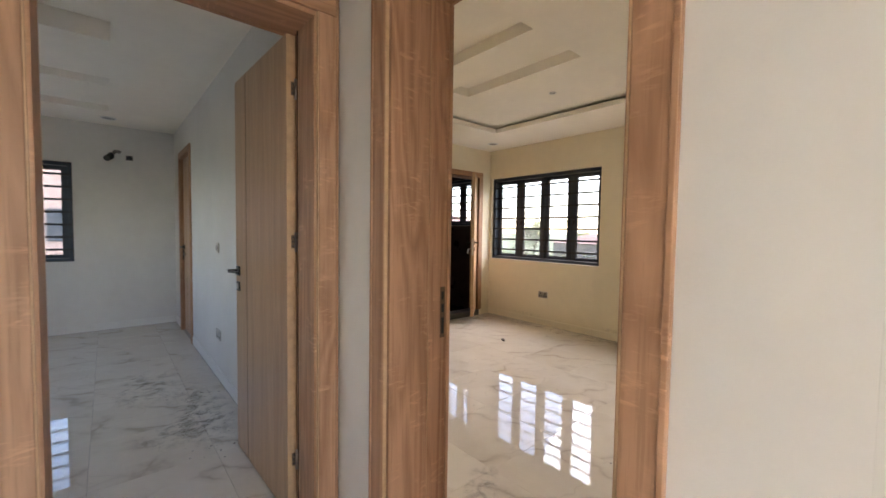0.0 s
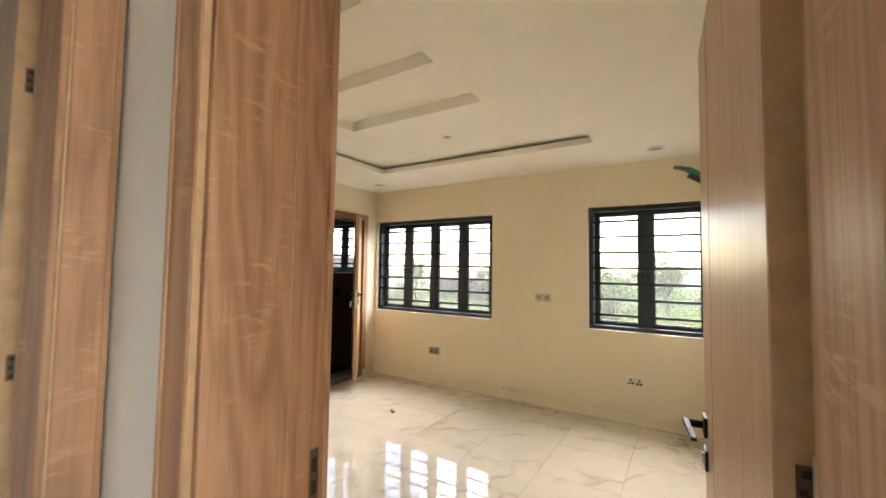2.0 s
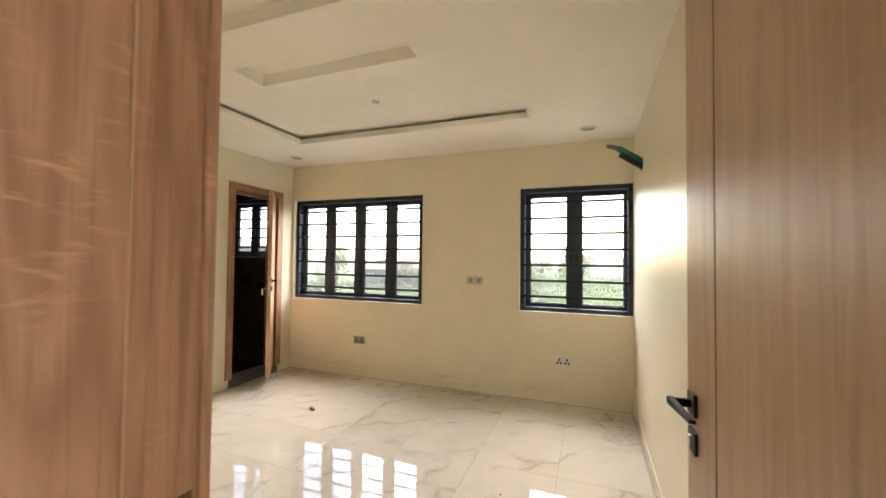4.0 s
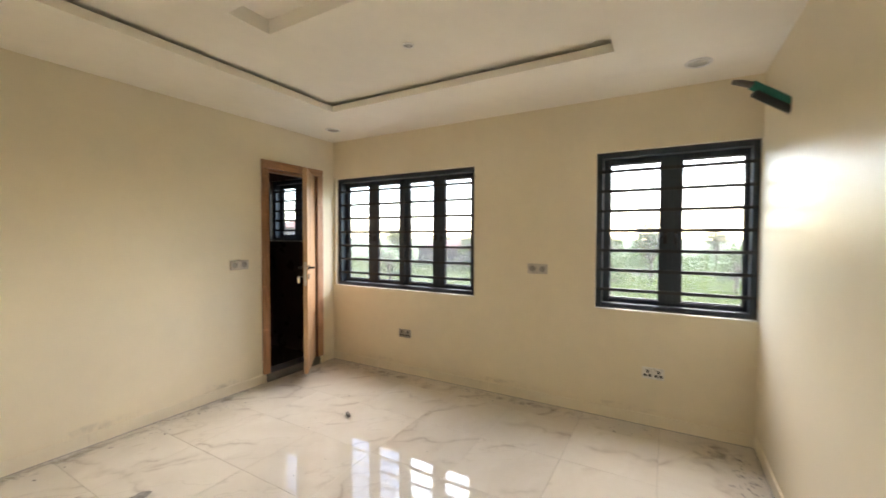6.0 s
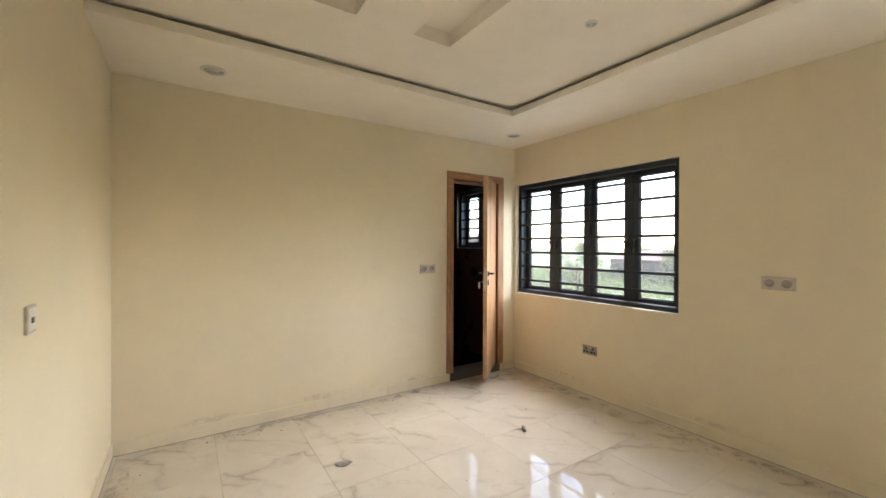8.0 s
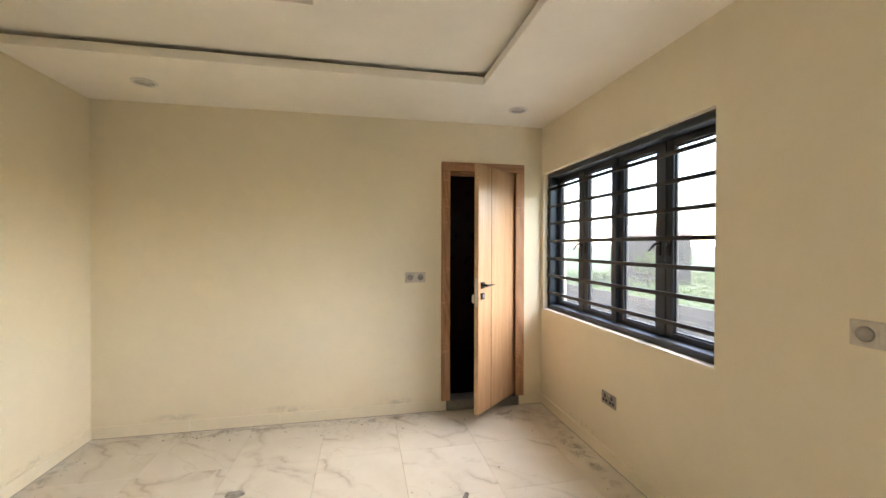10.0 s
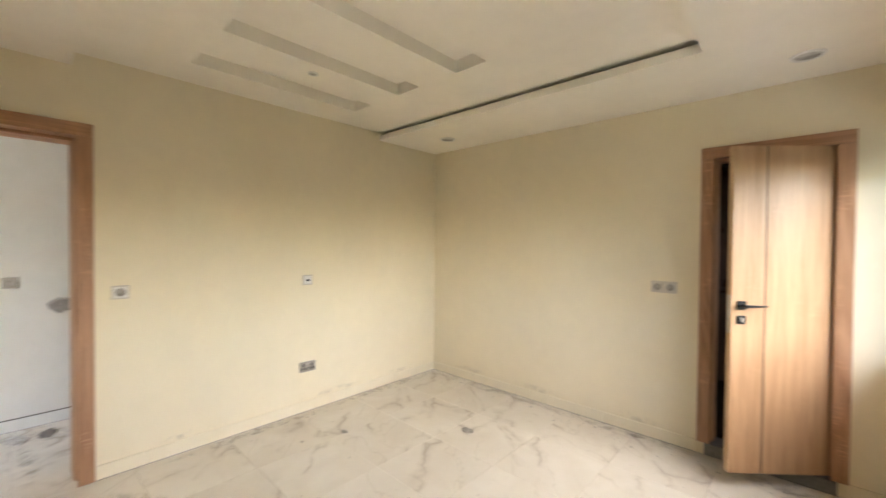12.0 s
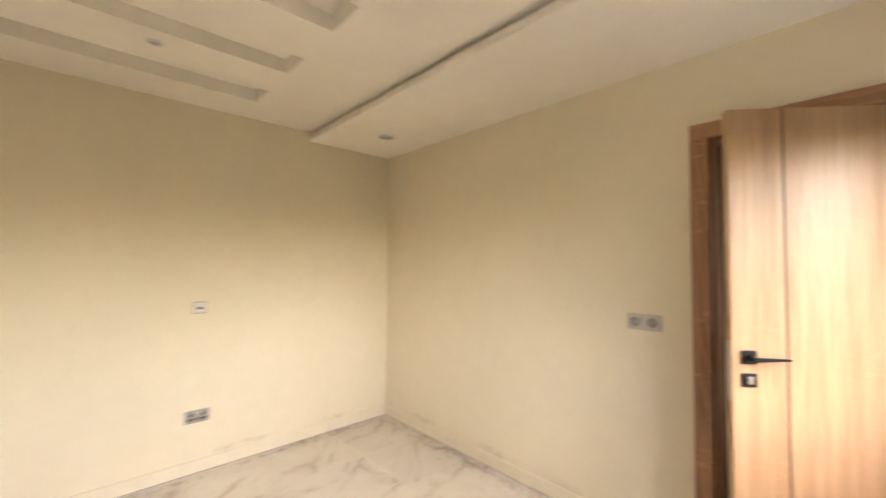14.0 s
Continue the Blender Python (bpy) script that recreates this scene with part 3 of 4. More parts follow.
# ---- windows ----
def casement(name, m, w, h, pairs, label, bars=7, outer=(0.050, 0.050)):
    """Dark aluminium casement, across x from 0 to w, out of the room along y; pairs of sashes with bars on the room side."""
    root = empty(name, m, label, "window", kind="structure")
    y0, y1 = 0.048, 0.175
    f = 0.042
    part("window_frame", boxes(((0, y0, 0), (f, y1, h)), ((w - f, y0, 0), (w, y1, h)), ((f, y0, 0), (w - f, y1, f)), ((f, y0, h - f), (w - f, y1, h)), bev=0.003), ALU, root)
    part("window_sill", boxes(((0.002, 0.0005, -0.012), (w - 0.002, y0 - 0.001, 0.004)), bev=0.002), SILL, root, "white plastered sill with a rough edge")
    mull = 0.034
    pw = (w - 2 * f - mull * (pairs - 1)) / pairs
    for k in range(pairs):
        xa = f + k * (pw + mull)
        if k:
            part("mullion", boxes(((xa - mull, y0 + 0.050, f), (xa, y1, h - f)), bev=0.003), ALU, root)
        sw = pw / 2
        for s in range(2):
            a, c = xa + s * sw, xa + (s + 1) * sw
            sa, sc = a + (outer[0] if s == 0 else 0.068), c - (0.068 if s == 0 else outer[1])
            z0, z1 = f + 0.032, h - f - 0.040
            ya, yb = y0 + 0.074, y0 + 0.112
            sash = part("sash", boxes(((a + 0.001, ya, f), (sa, yb, h - f)), ((sc, ya, f), (c - 0.001, yb, h - f)), ((sa, ya, f), (sc, yb, z0)), ((sa, ya, z1), (sc, yb, h - f)), bev=0.003), ALU, root)
            part("glazing_bead", boxes(((sa, ya + 0.012, z0), (sa + 0.010, yb - 0.01, z1)), ((sc - 0.010, ya + 0.012, z0), (sc, yb - 0.01, z1)), ((sa + 0.010, ya + 0.012, z0), (sc - 0.010, yb - 0.01, z0 + 0.010)), ((sa + 0.010, ya + 0.012, z1 - 0.010), (sc - 0.010, yb - 0.01, z1)), bev=0.003), BAR, sash)
            if s == 0:
                part("meeting_strip", boxes(((c - 0.016, ya - 0.006, f + 0.002), (c + 0.016, ya - 0.0005, h - f - 0.002)), bev=0.002), ALU, sash)
            pane = part("pane", boxes(((sa + 0.004, 0.141, z0 + 0.004), (sc - 0.004, 0.145, z1 - 0.004))), GLASS, sash, "clear glass pane")
            pane.visible_shadow = False
            hxm = (c - 0.034) if s == 0 else (a + 0.034)
            d = -1 if s == 0 else 1
            hb = boxes(((hxm - 0.012, ya - 0.009, h * 0.42), (hxm + 0.012, ya + 0.002, h * 0.42 + 0.09)), bev=0.003)
            me = bpy.data.meshes.new("tmp")
            zz = h * 0.42 + 0.07
            reach, drop = (0.048, 0.045) if s == 0 else (0.004, 0.105)
            arm = tube([(hxm, ya, zz), (hxm, ya - 0.028, zz), (hxm + d * reach * 0.35, ya - 0.034, zz - drop * 0.35), (hxm + d * reach, ya - 0.036, zz - drop)], [0.008, 0.008, 0.007, 0.005], 10)
            arm.to_mesh(me)
            arm.free()
            hb.from_mesh(me)
            bpy.data.meshes.remove(me)
            part("window_handle", hb, BLACK, sash, "black casement handle")
    rj = random.Random(len(name) + int(w * 100))
    joint = bmesh.new()
    for along, across in ((w, 0), (w, 1), (h, 2), (h, 3)):
        k = 0.0
        while k < along - 0.01:
            e = min(along, k + rj.uniform(0.02, 0.07))
            g = rj.uniform(0.002, 0.009)
            lo, hi = {0: ((k, 0.0), (e, g + 0.004)), 1: ((k, h - g), (e, h)), 2: ((0.0, k), (g, e)), 3: ((w - g, k), (w, e))}[across]
            add_box(joint, (lo[0], y0 - rj.uniform(0.003, 0.010), lo[1]), (hi[0], y0 - 0.0004, hi[1]))
            k = e
    part("rough_joint", joint, GRIME, root, "rough dirty cement joint round the frame")
    z0, z1 = f + 0.032, h - f - 0.040
    step = (z1 - z0) / (bars - 0.07)
    for k in range(bars):
        z = z0 + step * (k + 0.50)
        part("security_bar", boxes(((0.004, y0 - 0.014, z - 0.012), (w - 0.004, y0 - 0.003, z + 0.012)), bev=0.002), BAR, root, "black flat security bar")
    return root


casement("window_1", pose(XE, 3.966, 0.862, 0, 0, -90), 1.759, 1.214, 2, "charcoal four-sash casement window with black security bars")
casement("window_2", pose(XE, 1.144, 0.856, 0, 0, -90), 1.031, 1.226, 1, "charcoal two-sash casement window with black security bars", outer=(0.046, 0.026))
casement("window_3", pose(XE, 5.13, 1.361, 0, 0, -90), 0.770, 0.768, 1, "small dark bathroom window with black bars", 5)
casement("window_4", pose(-2.48, YLN, 0.846, 0, 0, 0), 1.224, 1.163, 1, "charcoal barred window of the second room")


# ---- sockets and switches ----
def wall_plate(name, m, kind, label, mat, group):
    """A plate on a wall: across x, its face along -y."""
    root = empty(name, m, label, "socket" if kind == "socket" else "light switch", group)
    w = {"socket": 0.146, "double": 0.172, "single": 0.088, "data": 0.088}[kind]
    part("back_plate", boxes(((-w / 2, -0.009, -0.043), (w / 2, 0.0, 0.043)), bev=0.003), PLATE2 if mat == PLATEW and kind != "socket" else mat, root)
    if kind == "socket":
        for s in (-1, 1):
            x = s * 0.036
            for a, c in (((x - 0.008, 0.002), (x + 0.008, 0.026)), ((x - 0.025, -0.025), (x - 0.005, -0.007)), ((x + 0.005, -0.025), (x + 0.025, -0.007))):
                part("pin_hole", boxes(((a[0], -0.0096, a[1]), (c[0], -0.0086, c[1]))), PINHOLE, root)
            part("rocker", boxes(((x - s * 0.022 - 0.005, -0.013, 0.018), (x - s * 0.022 + 0.005, -0.0085, 0.034)), bev=0.001), PLATE2, root)
    else:
        for x in ((-0.043, 0.043) if kind == "double" else (0.0,)):
            part("insert", boxes(((x - 0.036, -0.0105, -0.035), (x + 0.036, -0.0088, 0.035)), bev=0.0008), mat, root)
            if kind == "data":
                part("slot", boxes(((x - 0.014, -0.0112, -0.012), (x + 0.014, -0.0102, 0.006))), PINHOLE, root)
                continue
            rg = lathe([(0.0, 0.0008), (0.0205, 0.0008), (0.0215, 0.0035), (0.0250, 0.0035), (0.0258, 0.0)], 24)
            o = part("ring", rg, PLATE, root, "grey round ring")
            o.matrix_local = pose(x, -0.0105, 0, 90, 0, 0)
    return root


W, E, N = 90, -90, 0
wall_plate("double_socket", pose(0.0, 2.416, 0.389, 0, 0, W), "socket", "double power socket on a cream wall, greyed for its dim light", PLATE, "wall sockets")
wall_plate("data_socket", pose(0.0, 2.415, 1.143, 0, 0, W), "data", "pale single outlet plate on a cream wall", PLATEW, "wall sockets")
wall_plate("light_switch", pose(0.0, 1.153, 1.146, 0, 0, W), "single", "pale single light switch beside the doorway", PLATEW, "switches")
wall_plate("double_switch", pose(2.392, YN, 1.158, 0, 0, N), "double", "pale double light switch beside the bathroom door", PLATE2, "switches")
wall_plate("double_switch", pose(XE, 1.606, 1.148, 0, 0, E), "double", "pale double switch between two windows", PLATE2, "switches")
# plate coloured grey to paint the shade below the window
wall_plate("double_socket", pose(XE, 2.988, 0.419, 0, 0, E), "socket", "double socket under the four-sash window, greyed for its shaded side", PLATE, "wall sockets")
wall_plate("double_socket", pose(XE, 0.724, 0.401, 0, 0, E), "socket", "pale double socket under the two-sash window", PLATEW, "wall sockets")
wall_plate("light_switch", pose(HW, 0.67, 1.141, 0, 0, W), "single", "grey light switch on the white hall wall", PLATE, "switches")
wall_plate("light_switch", pose(XH, 3.52, 1.105, 0, 0, E), "single", "pale switch on the second room's wall", PLATE2, "switches")
wall_plate("double_socket", pose(XH, 3.52, 0.38, 0, 0, E), "socket", "grey socket low on the second room's wall", PLATE, "wall sockets")


# ---- ceiling lamps ----
def downlight(x, y, z, r, label):
    root = empty("downlight", Matrix.Translation((x, y, z)), label, "ceiling light", "ceiling downlights")
    part("trim_ring", lathe([(r * 0.74, -0.002), (r * 0.80, -0.008), (r * 0.96, -0.007), (r, -0.003), (r, 0.0)]), LAMPW, root)
    part("lens", lathe([(0.0, -0.0035), (r * 0.75, -0.0035), (r * 0.75, 0.0)]), LENS, root, "frosted lens, switched off")
    return root


for x, y in ((3.153, 3.60), (0.553, 3.60), (0.571, 0.529), (3.155, 0.50)):
    downlight(x, y, H, 0.075, "round white recessed downlight, switched off")
for x, y in ((0.782, 2.034), (2.224, 2.025)):
    downlight(x, y, RZ, 0.034, "small white ceiling spot, switched off")
downlight(-0.92, 6.0 - 0.25, H, 0.075, "white downlight in the second room")

# ---- pipes for an air conditioner ----
ac = empty("air_conditioner_pipes", pose(2.92, YS, 2.115), "teal foam-wrapped pipe stubs poking out of the wall", "pipe")
part("foam_tube", tube([(0, -0.004, 0), (-0.03, 0.07, 0.045), (-0.07, 0.17, 0.10)], 0.024), GREENF, ac, "teal foam tube")
part("foam_tube", tube([(0.0, -0.004, -0.035), (-0.03, 0.07, 0.005), (-0.065, 0.16, 0.058)], 0.021), DARKF, ac, "black foam tube")
part("pipe_end", tube([(-0.07, 0.165, 0.098), (-0.09, 0.215, 0.112), (-0.105, 0.255, 0.118)], [0.017, 0.016, 0.012]), RAG, ac, "flattened grey pipe end")
part("wire", tube([(0.0, -0.002, -0.06), (-0.05, 0.02, -0.068), (-0.10, 0.03, -0.055)], 0.002, 6), BLACK, ac)
ac2 = empty("air_conditioner_pipes", pose(-0.906, YLN, 2.138), "dark pipe stubs high on the second room's wall", "pipe")
part("foam_tube", tube([(0, 0.004, 0), (0.0, -0.05, -0.02), (-0.04, -0.12, -0.06)], 0.034), DARKF, ac2)
part("foam_tube", tube([(0.03, 0.004, 0.03), (0.04, -0.06, 0.04), (0.08, -0.12, 0.03)], 0.02), RAG, ac2)
hole = empty("wall_box", pose(-0.729, YLN, 2.121), "small open box in the wall with loose wire", "wall box")
part("box_rim", boxes(((-0.035, -0.006, -0.03), (0.035, 0.0, 0.03)), bev=0.002), RAG, hole)
part("box_opening", boxes(((-0.026, -0.0075, -0.022), (0.026, -0.0055, 0.022))), PINHOLE, hole)

# ---- things on the floors ----
lid = empty("basin_lid", pose(-0.885, 0.425, 0.0), "round red plastic lid lying on the hall floor", "lid")
part("lid_body", lathe([(0.0, 0.018), (0.105, 0.018), (0.115, 0.028), (0.140, 0.030), (0.152, 0.020), (0.155, 0.0), (0.148, 0.0), (0.140, 0.012), (0.0, 0.012)], 40), RED, lid)
part("lid_grip", lathe([(0.0, 0.034), (0.022, 0.033), (0.03, 0.018)], 24), RED, lid)


def lump(name, x, y, rx, ry, h, mat, label, category, seed, turn=0.0):
    """A flat uneven lump lying on the floor."""
    rnd = random.Random(seed)
    bm = bmesh.new()
    bmesh.ops.create_icosphere(bm, subdivisions=3, radius=1)
    for v in bm.verts:
        k = 1 + 0.35 * noise.noise(v.co * 1.7 + Vector((seed, 0, 0))) + 0.12 * noise.noise(v.co * 5 + Vector((0, seed, 0)))
        v.co = Vector((v.co.x * rx * k, v.co.y * ry * k, max(0.0, v.co.z) * h * k + rnd.uniform(0, h * 0.05)))
    for f in bm.faces:
        f.smooth = True
    o = part(name, bm, mat)
    o.matrix_world = pose(x, y, 0.0005, 0, 0, turn)
    return tagged(o, label, category)


lump("cement_splash", 1.238, 3.106, 0.055, 0.035, 0.006, CEMENT, "dried grey cement splash on the tiles", "cement", 3)
lump("cement_splash", 0.56, 2.43, 0.032, 0.02, 0.006, CEMENT, "small dried cement splash on the tiles", "cement", 5)
stick = empty("wood_scrap", pose(2.525, 2.812, 0.012, 0, 0, 60), "short dark scrap of wood on the floor", "scrap")
part("scrap_body", boxes(((-0.032, -0.011, -0.011), (0.032, 0.011, 0.011)), bev=0.004), RAG, stick)
lump("rag", -1.04, 0.70, 0.10, 0.06, 0.016, RAGW, "pale crumpled cloth on the hall floor", "rag", 8, 20)
lump("rag", -1.02, 0.86, 0.075, 0.045, 0.028, RAG, "grey crumpled rag on the hall floor", "rag", 9, -15)
bm = bmesh.new()
bmesh.ops.create_circle(bm, cap_ends=True, segments=28, radius=1)
for v in bm.verts:
    k = 1 + 0.3 * noise.noise(v.co * 2.2)
    v.co = Vector((0.002, v.co.x * 0.085 * k, v.co.y * 0.06 * k))
res = bmesh.ops.extrude_face_region(bm, geom=bm.faces[:])
for v in [g for g in res["geom"] if isinstance(g, bmesh.types.BMVert)]:
    v.co = Vector((0.010, v.co.y * 0.8, v.co.z * 0.8))
o = part("cement_patch", bm, CEMENT)
o.matrix_world = pose(HW, 0.955, 0.945)
tagged(o, "rough grey cement patch on the white hall wall", "cement patch")


def crumbs(name, spots, n, seed, label):
    """Countless crumbs of mortar and dust strewn along a wall's foot."""
    rnd = random.Random(seed)
    bm = bmesh.new()
    for _ in range(n):
        x0, y0, x1, y1, sp = rnd.choice(spots)
        k = rnd.random()
        x, y = x0 + (x1 - x0) * k + rnd.gauss(0, sp), y0 + (y1 - y0) * k + rnd.gauss(0, sp)
        r = abs(rnd.gauss(0.0015, 0.0022)) + 0.001
        t = bmesh.ops.create_icosphere(bm, subdivisions=1, radius=r)
        for v in t["verts"]:
            v.co = Vector((v.co.x * rnd.uniform(0.7, 1.5) + x, v.co.y * rnd.uniform(0.7, 1.5) + y, max(0.0005, v.co.z * 0.6 + r * 0.5)))
    return tagged(part(name, bm, CEMENT), label, "crumbs", kind="stuff")


crumbs("mortar_crumbs", [(0.2, 3.9, 3.4, 3.9, 0.06), (1.6, 3.85, 3.4, 3.85, 0.07), (3.4, 0.4, 3.43, 3.7, 0.04), (2.9, 0.2, 3.4, 0.2, 0.05), (0.08, 2.0, 0.08, 3.8, 0.04)], 420, 4, "crumbs of mortar along the wall foot")
crumbs("floor_crumbs", [(0.6, 1.2, 3.0, 3.4, 0.5)], 45, 6, "stray crumbs on the tiles")
crumbs("second_room_crumbs", [(-0.5, 2.2, -0.45, 3.4, 0.08)], 110, 7, "crumbs and dirt on the second room's floor")


# ---- dirt on floors and walls ----
def smear(name, m, rx, ry, mat, label, seed):
    """A thin smear of dirt lying on a surface, uneven in outline, thinning to its rim."""
    bm = bmesh.new()
    lay = bm.verts.layers.float.new("cover")
    rings, n = 6, 36
    mid = bm.verts.new((0, 0, 0))
    mid[lay] = 1.0
    last = None
    for i in range(1, rings + 1):
        k = i / rings
        row = []
        for j in range(n):
            a = j * math.tau / n
            q = 1 + 0.35 * noise.noise(Vector((math.cos(a) * 1.6, math.sin(a) * 1.6, seed * 3.7)))
            v = bm.verts.new((rx * k * q * math.cos(a), ry * k * q * math.sin(a), 0))
            v[lay] = 1 - k * k
            row.append(v)
        for j in range(n):
            j2 = (j + 1) % n
            bm.faces.new([mid, row[j], row[j2]] if last is None else [last[j], row[j], row[j2], last[j2]])
        last = row
    o = part(name, bm, mat)
    o.matrix_world = m
    return tagged(o, label, "dirt", kind="stuff")


for x, y, rx, ry, turn, seed in ((-0.50, 3.0, 0.20, 0.75, 4, 1), (-0.62, 2.75, 0.28, 0.22, 30, 2), (-0.75, 3.7, 0.22, 0.5, -12, 3)):
    smear("floor_dirt", pose(x, y, 0.0012, 0, 0, turn), rx, ry, DIRT, "brown trodden dirt on the second room's tiles", seed)
for x, y, rx, ry, turn, seed in ((3.25, 3.80, 0.30, 0.13, -8, 4), (0.9, 3.92, 0.8, 0.07, 0, 5), (2.0, 3.93, 0.7, 0.06, 0, 6), (3.44, 3.2, 0.08, 0.6, 0, 7),
                                 (3.35, 0.35, 0.14, 0.2, 10, 8), (0.07, 3.2, 0.07, 0.7, 0, 9), (0.42, 1.15, 0.22, 0.10, 35, 10), (3.46, 1.8, 0.06, 0.8, 0, 11), (0.08, 1.9, 0.06, 0.6, 0, 12)):
    smear("floor_dirt", pose(x, y, 0.0012, 0, 0, turn), rx, ry, DIRT, "dusty brown dirt on the marble tiles", seed)
for x, y, rx, ry, turn, seed in ((-0.98, 0.86, 0.22, 0.14, 20, 13), (-0.6, 0.75, 0.35, 0.06, 5, 14)):
    smear("floor_dirt", pose(x, y, 0.0012, 0, 0, turn), rx, ry, DIRT, "grey dirt on the hall tiles", seed)
for x, rx, seed in ((0.55, 0.22, 21), (1.35, 0.3, 22), (2.2, 0.25, 23)):
    smear("wall_smudge", pose(x, YN - 0.0012, 0.115, 90, 0, 0), rx, 0.035, SMUDGE, "grey cement smudges over the skirting", seed)
for y, ry, seed in ((1.5, 0.2, 24), (2.7, 0.35, 25), (3.5, 0.2, 26)):
    smear("wall_smudge", pose(0.0012, y, 0.115, 90, 0, 90), ry, 0.03, SMUDGE, "grey cement smudges over the skirting", seed)
for y, ry, seed in ((0.9, 0.25, 27), (1.9, 0.35, 28), (3.3, 0.3, 29)):
    smear("wall_smudge", pose(XE - 0.0012, y, 0.115, 90, 0, -90), ry, 0.03, SMUDGE, "grey cement smudges over the skirting", seed)

# ---- outside: ground, trees, houses, wall ----
def outside_ground():
    m, n, l, b = node_mat("field_ground")
    p = coords(n, l)
    r = ramp(n, [(0.38, (0.06, 0.11, 0.02)), (0.52, (0.09, 0.13, 0.03)), (0.66, (0.15, 0.13, 0.06))])
    l.new(noise_tex(n, l, p, 0.09, 6, 0.65), r.inputs[0])
    l.new(mix_col(n, l, 0.25, r.outputs[0], noise_tex(n, l, p, 2.5, 4), "MULTIPLY"), b.inputs["Base Color"])
    b.inputs["Roughness"].default_value = 0.95
    return m


GZ = -3.3
bm = bmesh.new()
bmesh.ops.create_grid(bm, x_segments=60, y_segments=60, size=1500)
for v in bm.verts:
    v.co.z = GZ
tagged(part("ground", bm, outside_ground()), "green and sandy open ground beyond the house", "ground", kind="structure")
ROADM = plain("sandy_road", (0.46, 0.415, 0.345), 0.95, 0, 0.2, 1.5)
tagged(part("road", boxes(((11.0, 9, GZ - 0.1), (20.0, 140, GZ + 0.03))), ROADM), "pale sandy road along the plot", "road", kind="structure")
tagged(part("yard", boxes(((-25, -30, GZ - 0.1), (11.0, 45, GZ + 0.034))), ROADM), "pale sandy yard round the house", "ground", kind="structure")

def foliage(name, col, glow):
    """Leaves that also let light through."""
    m = plain(name, col, 0.6, 0, 0.5, 2)
    n, l = m.node_tree.nodes, m.node_tree.links
    tl, mx = n.new("ShaderNodeBsdfTranslucent"), n.new("ShaderNodeMixShader")
    tl.inputs[0].default_value = (*glow, 1)
    mx.inputs[0].default_value = 0.5
    l.new(n["Principled BSDF"].outputs[0], mx.inputs[1])
    l.new(tl.outputs[0], mx.inputs[2])
    l.new(mx.outputs[0], n["Material Output"].inputs[0])
    return m


LEAFM = foliage("foliage", (0.05, 0.09, 0.02), (0.09, 0.15, 0.03))
BARK = plain("bark", (0.12, 0.09, 0.06), 0.9)


def leaf_clump(bm, c, r, rnd, n):
    for _ in range(n):
        d = Vector((rnd.gauss(0, 1), rnd.gauss(0, 1), rnd.gauss(0, 0.8))).normalized() * r * rnd.uniform(0.3, 1.0)
        p = c + d
        a = Vector((rnd.gauss(0, 1), rnd.gauss(0, 1), rnd.gauss(0, 1))).normalized()
        e = a.orthogonal().normalized()
        s = r * rnd.uniform(0.09, 0.19)
        bm.faces.new([bm.verts.new(p + a * s), bm.verts.new(p + e * s * 0.5), bm.verts.new(p - a * s), bm.verts.new(p - e * s * 0.5)])


def tree(seed, h):
    rnd = random.Random(seed)
    root = empty("tree", Matrix.Identity(4), "leafy green tree beyond the house", "tree", "trees outside")
    bm = tube([(0, 0, 0), (0.1, 0.05, h * 0.25), (0.0, 0.15, h * 0.5), (0.1, 0.1, h * 0.8)], [0.2, 0.16, 0.11, 0.03], 8)
    cr = bmesh.new()
    for k in range(11):
        ang = rnd.uniform(0, math.tau)
        z = h * rnd.uniform(0.35, 0.95)
        rad = h * 0.30 * (1.15 - abs(z / h - 0.6)) * rnd.uniform(0.3, 1.0)
        tip = Vector((math.cos(ang) * rad, math.sin(ang) * rad, z))
        me = bpy.data.meshes.new("tmp")
        limb = tube([(0.05, 0.08, h * 0.35), tuple(tip * 0.5 + Vector((0, 0, h * 0.2))), tuple(tip)], [0.07, 0.05, 0.02], 6)
        limb.to_mesh(me)
        limb.free()
        bm.from_mesh(me)
        bpy.data.meshes.remove(me)
        leaf_clump(cr, tip, h * rnd.uniform(0.12, 0.2), rnd, 170)
    part("trunk", bm, BARK, root)
    part("crown", cr, LEAFM, root)
    return root


kinds = [tree(s, hh) for s, hh in ((11, 5.5), (12, 4.2), (13, 6.5))]
rnd = random.Random(21)
spots = [(24, 9), (27, 4.5), (31, 12), (35, 7), (40, 17), (42, 2), (50, 24), (38, -4), (55, 12), (60, 3), (28, 22), (46, 34), (70, 40), (66, 20), (75, -6), (80, 10), (34, 40), (22, 48), (52, 55)]
for k, (x, y) in enumerate(spots):
    m = pose(x, y, GZ, 0, 0, rnd.uniform(0, 360))
    if k < 3:
        kinds[k].matrix_world = m
    else:
        copy_thing(kinds[k % 3], m)


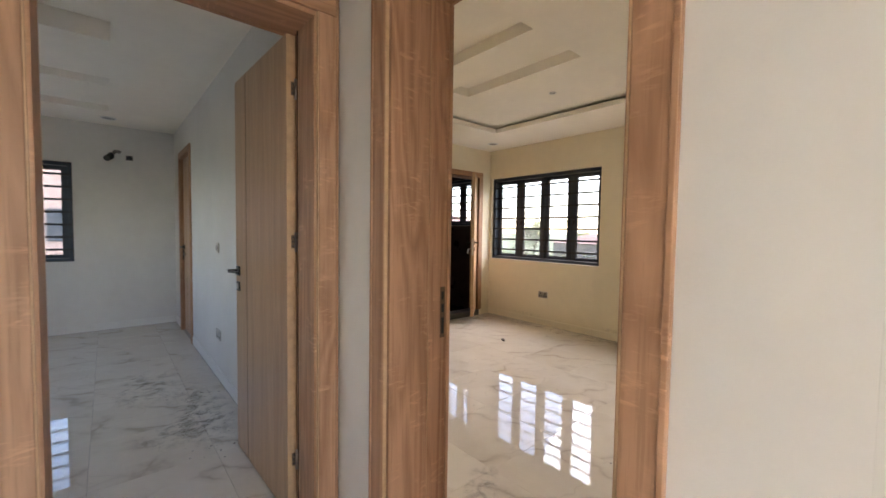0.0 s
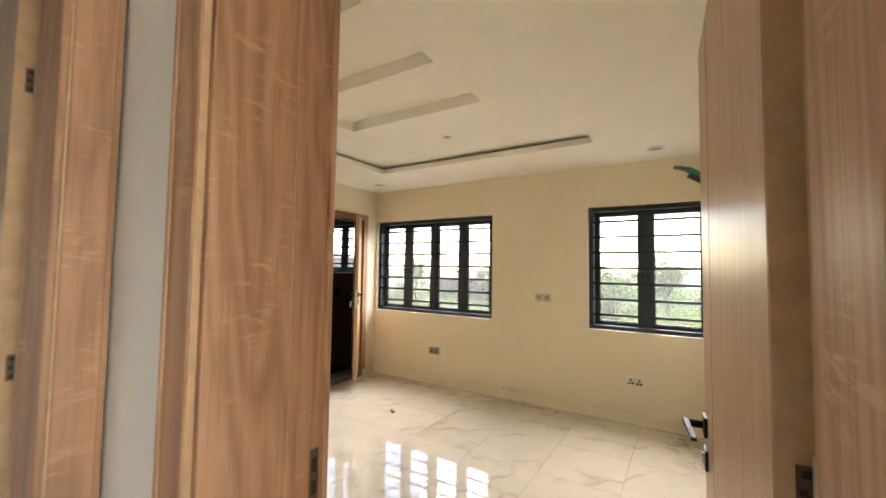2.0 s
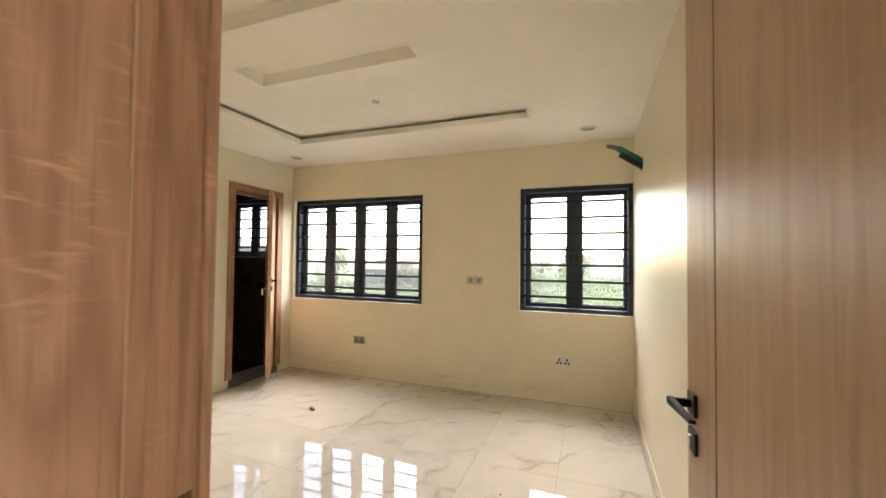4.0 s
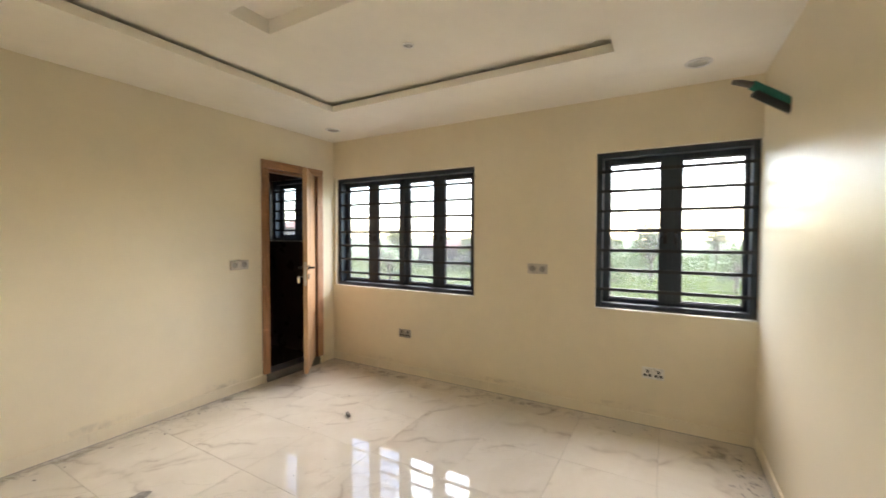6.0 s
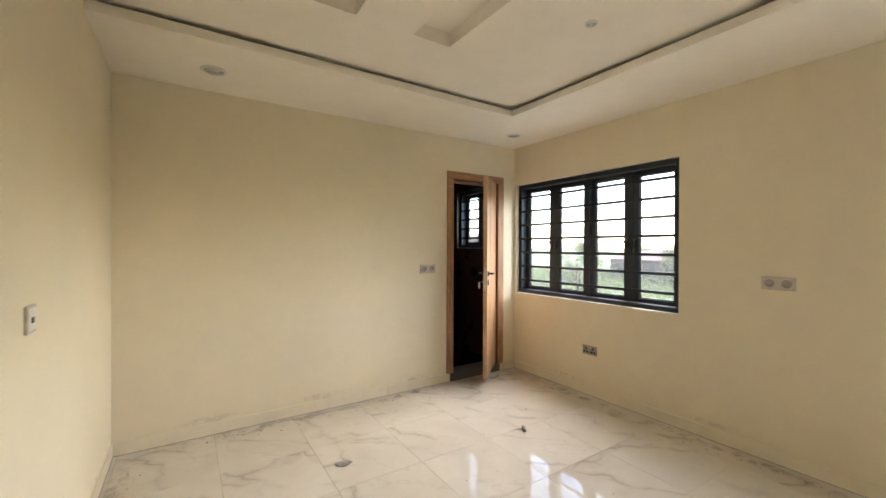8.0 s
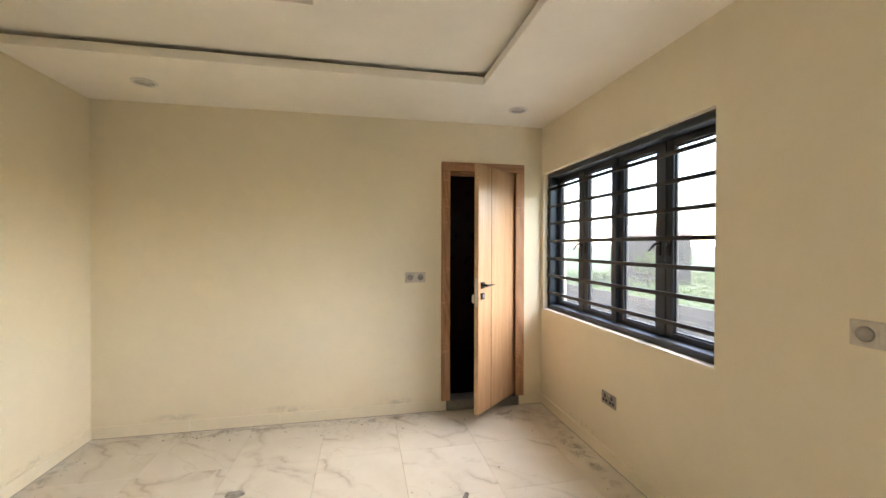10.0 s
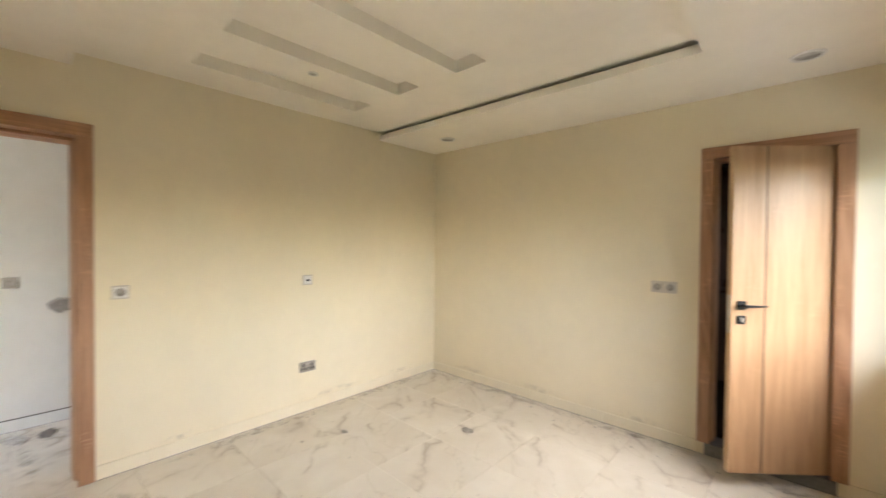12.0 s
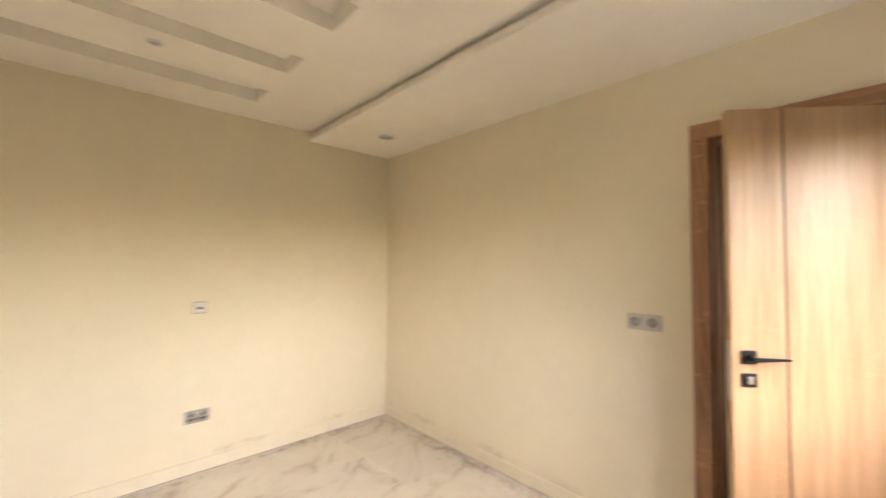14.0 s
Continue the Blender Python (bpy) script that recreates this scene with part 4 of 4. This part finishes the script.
def scrub(name, x0, x1, y0, y1, count, tall, seed, mat, label):
    """Low bushes and weeds over a stretch of the open ground."""
    rnd = random.Random(seed)
    verts, faces = [], []
    for _ in range(count):
        cx, cy = rnd.uniform(x0, x1), rnd.uniform(y0, y1)
        r = tall * rnd.uniform(0.5, 1.2)
        for _ in range(90):
            d = Vector((rnd.gauss(0, 0.75), rnd.gauss(0, 0.75), abs(rnd.gauss(0, 0.45)))) * r
            a = Vector((rnd.gauss(0, 0.6), rnd.gauss(0, 0.6), rnd.gauss(0.4, 0.7))).normalized()
            e = a.orthogonal().normalized()
            s = r * rnd.uniform(0.06, 0.15)
            p = Vector((cx, cy, GZ)) + d
            k = len(verts)
            verts += [p + a * s, p + e * s * 0.45, p - a * s, p - e * s * 0.45]
            faces.append((k, k + 1, k + 2, k + 3))
    me = bpy.data.meshes.new(name)
    me.from_pydata([tuple(v) for v in verts], [], faces)
    me.materials.append(mat)
    return tagged(new(name, me), label, "bushes", kind="stuff")


SCRUBM = foliage("scrub_leaves", (0.08, 0.12, 0.022), (0.17, 0.24, 0.04))
scrub("bushes", 21, 48, -16, 16, 820, 1.05, 31, SCRUBM, "low green bushes and weeds on the open ground")
scrub("roadside_bushes", 22, 60, 16, 62, 620, 1.1, 33, SCRUBM, "low green bushes beyond the sandy road")
scrub("far_bushes", 46, 110, -30, 45, 420, 1.9, 32, LEAFM, "far green scrub towards the horizon")

HOUSEW = plain("house_render", (0.085, 0.068, 0.055), 0.9, 0, 0.15, 1)
PINK = plain("pink_render", (0.45, 0.30, 0.24), 0.9, 0, 0.15, 1)
ROOFM = plain("rust_roof", (0.24, 0.10, 0.07), 0.8, 0, 0.25, 2)
TEAL = plain("teal_sheet", (0.05, 0.22, 0.24), 0.6, 0, 0.2, 2)
HOLE = plain("dark_window", (0.03, 0.035, 0.04), 0.2)


def house(x, y, w, d, storeys, wallm, label, turn=0):
    hh = 3.0 * storeys
    root = empty("house", pose(x, y, GZ, 0, 0, turn), label, "house", "houses outside")
    part("house_wall", boxes(((-w / 2, -d / 2, 0), (w / 2, d / 2, hh))), wallm, root)
    bm = bmesh.new()
    o = 0.5
    e = [bm.verts.new(p) for p in ((-w / 2 - o, -d / 2 - o, hh), (w / 2 + o, -d / 2 - o, hh), (w / 2 + o, d / 2 + o, hh), (-w / 2 - o, d / 2 + o, hh))]
    r = [bm.verts.new((-w / 4, 0, hh + 1.4)), bm.verts.new((w / 4, 0, hh + 1.4))]
    for f in ((e[0], e[1], r[1], r[0]), (e[1], e[2], r[1]), (e[2], e[3], r[0], r[1]), (e[3], e[0], r[0]), (e[3], e[2], e[1], e[0])):
        bm.faces.new(f)
    part("house_roof", bm, ROOFM, root)
    for s in range(storeys):
        n = max(2, int(w / 3))
        for k in range(n):
            cx = -w / 2 + (k + 0.5) * w / n
            for yy in (-d / 2, d / 2):
                part("house_window", boxes(((cx - 0.6, yy - 0.05, s * 3 + 1.0), (cx + 0.6, yy + 0.05, s * 3 + 2.2)), bev=0.02), HOLE, root)
    return root


house(-3.5, 24, 12, 8, 3, PINK, "pink rendered three-storey house with dark windows")
house(48, 14, 12, 8, 1, HOUSEW, "low far house with a rust-red roof", 80)
house(58, 30, 14, 8, 1, HOUSEW, "low far house with a brown roof", 70)
house(40, 48, 12, 8, 2, HOUSEW, "far two-storey house with dark windows", 60)
fence = empty("sheet_fence", pose(-3.5, 15, GZ), "teal metal sheet fence", "fence")
for k in range(10):
    part("sheet", boxes(((-5 + k, -0.03, 0), (-4.03 + k, 0.03, 2.4)), bev=0.01), TEAL, fence)
wallo = empty("compound_wall", pose(19, 20, GZ), "pale block wall along the road", "wall")
for k in range(12):
    part("wall_panel", boxes(((-0.1, -24 + k * 4, 0), (0.1, -20.15 + k * 4, 1.5)), bev=0.01), HOUSEW, wallo)
    part("wall_post", boxes(((-0.16, -20.15 + k * 4, 0), (0.16, -20 + k * 4, 1.65)), bev=0.01), HOUSEW, wallo)

# ---- floor tiles ----
TS = 0.545
OX, OY = 2.213 - 12 * TS, 1.765 - 12 * TS


def tile_mesh(w, d, mat):
    bm = boxes(((0.0008, 0.0008, -0.010), (w - 0.0008, d - 0.0008, 0.0)), bev=0.0006)
    me = bpy.data.meshes.new("floor_tile")
    bm.to_mesh(me)
    bm.free()
    me.materials.append(mat)
    return me


floor_ob = bpy.data.objects["floor"]
tiles = {}
areas = [(0.0, XE, YS, YN), (XH, 0.0, 0.14, 0.985), (HW, XH, -2.9, YL), (XH, XE, -2.9, -0.13), (-1.145, -0.315, YL, YLR), (-3.8, XH, YLR, YLN), (1.9, XE, 4.15, 5.9)]
for x0, x1, y0, y1 in areas:
    for i in range(math.floor((x0 - OX) / TS), math.ceil((x1 - OX) / TS)):
        for j in range(math.floor((y0 - OY) / TS), math.ceil((y1 - OY) / TS)):
            a, c = max(x0, OX + i * TS), min(x1, OX + (i + 1) * TS)
            p, q = max(y0, OY + j * TS), min(y1, OY + (j + 1) * TS)
            if c - a < 0.01 or q - p < 0.01:
                continue
            # bathroom tiles take the darkened floor colour in place of marble
            key = (round(c - a, 3), round(q - p, 3), DIMFLOOR if y0 > 4.1 and x0 > 1 else MARBLE)
            if key not in tiles:
                tiles[key] = tile_mesh(*key)
            t = new("floor_tile", tiles[key])
            t.parent = floor_ob
            t.location = (a, p, 0.0)
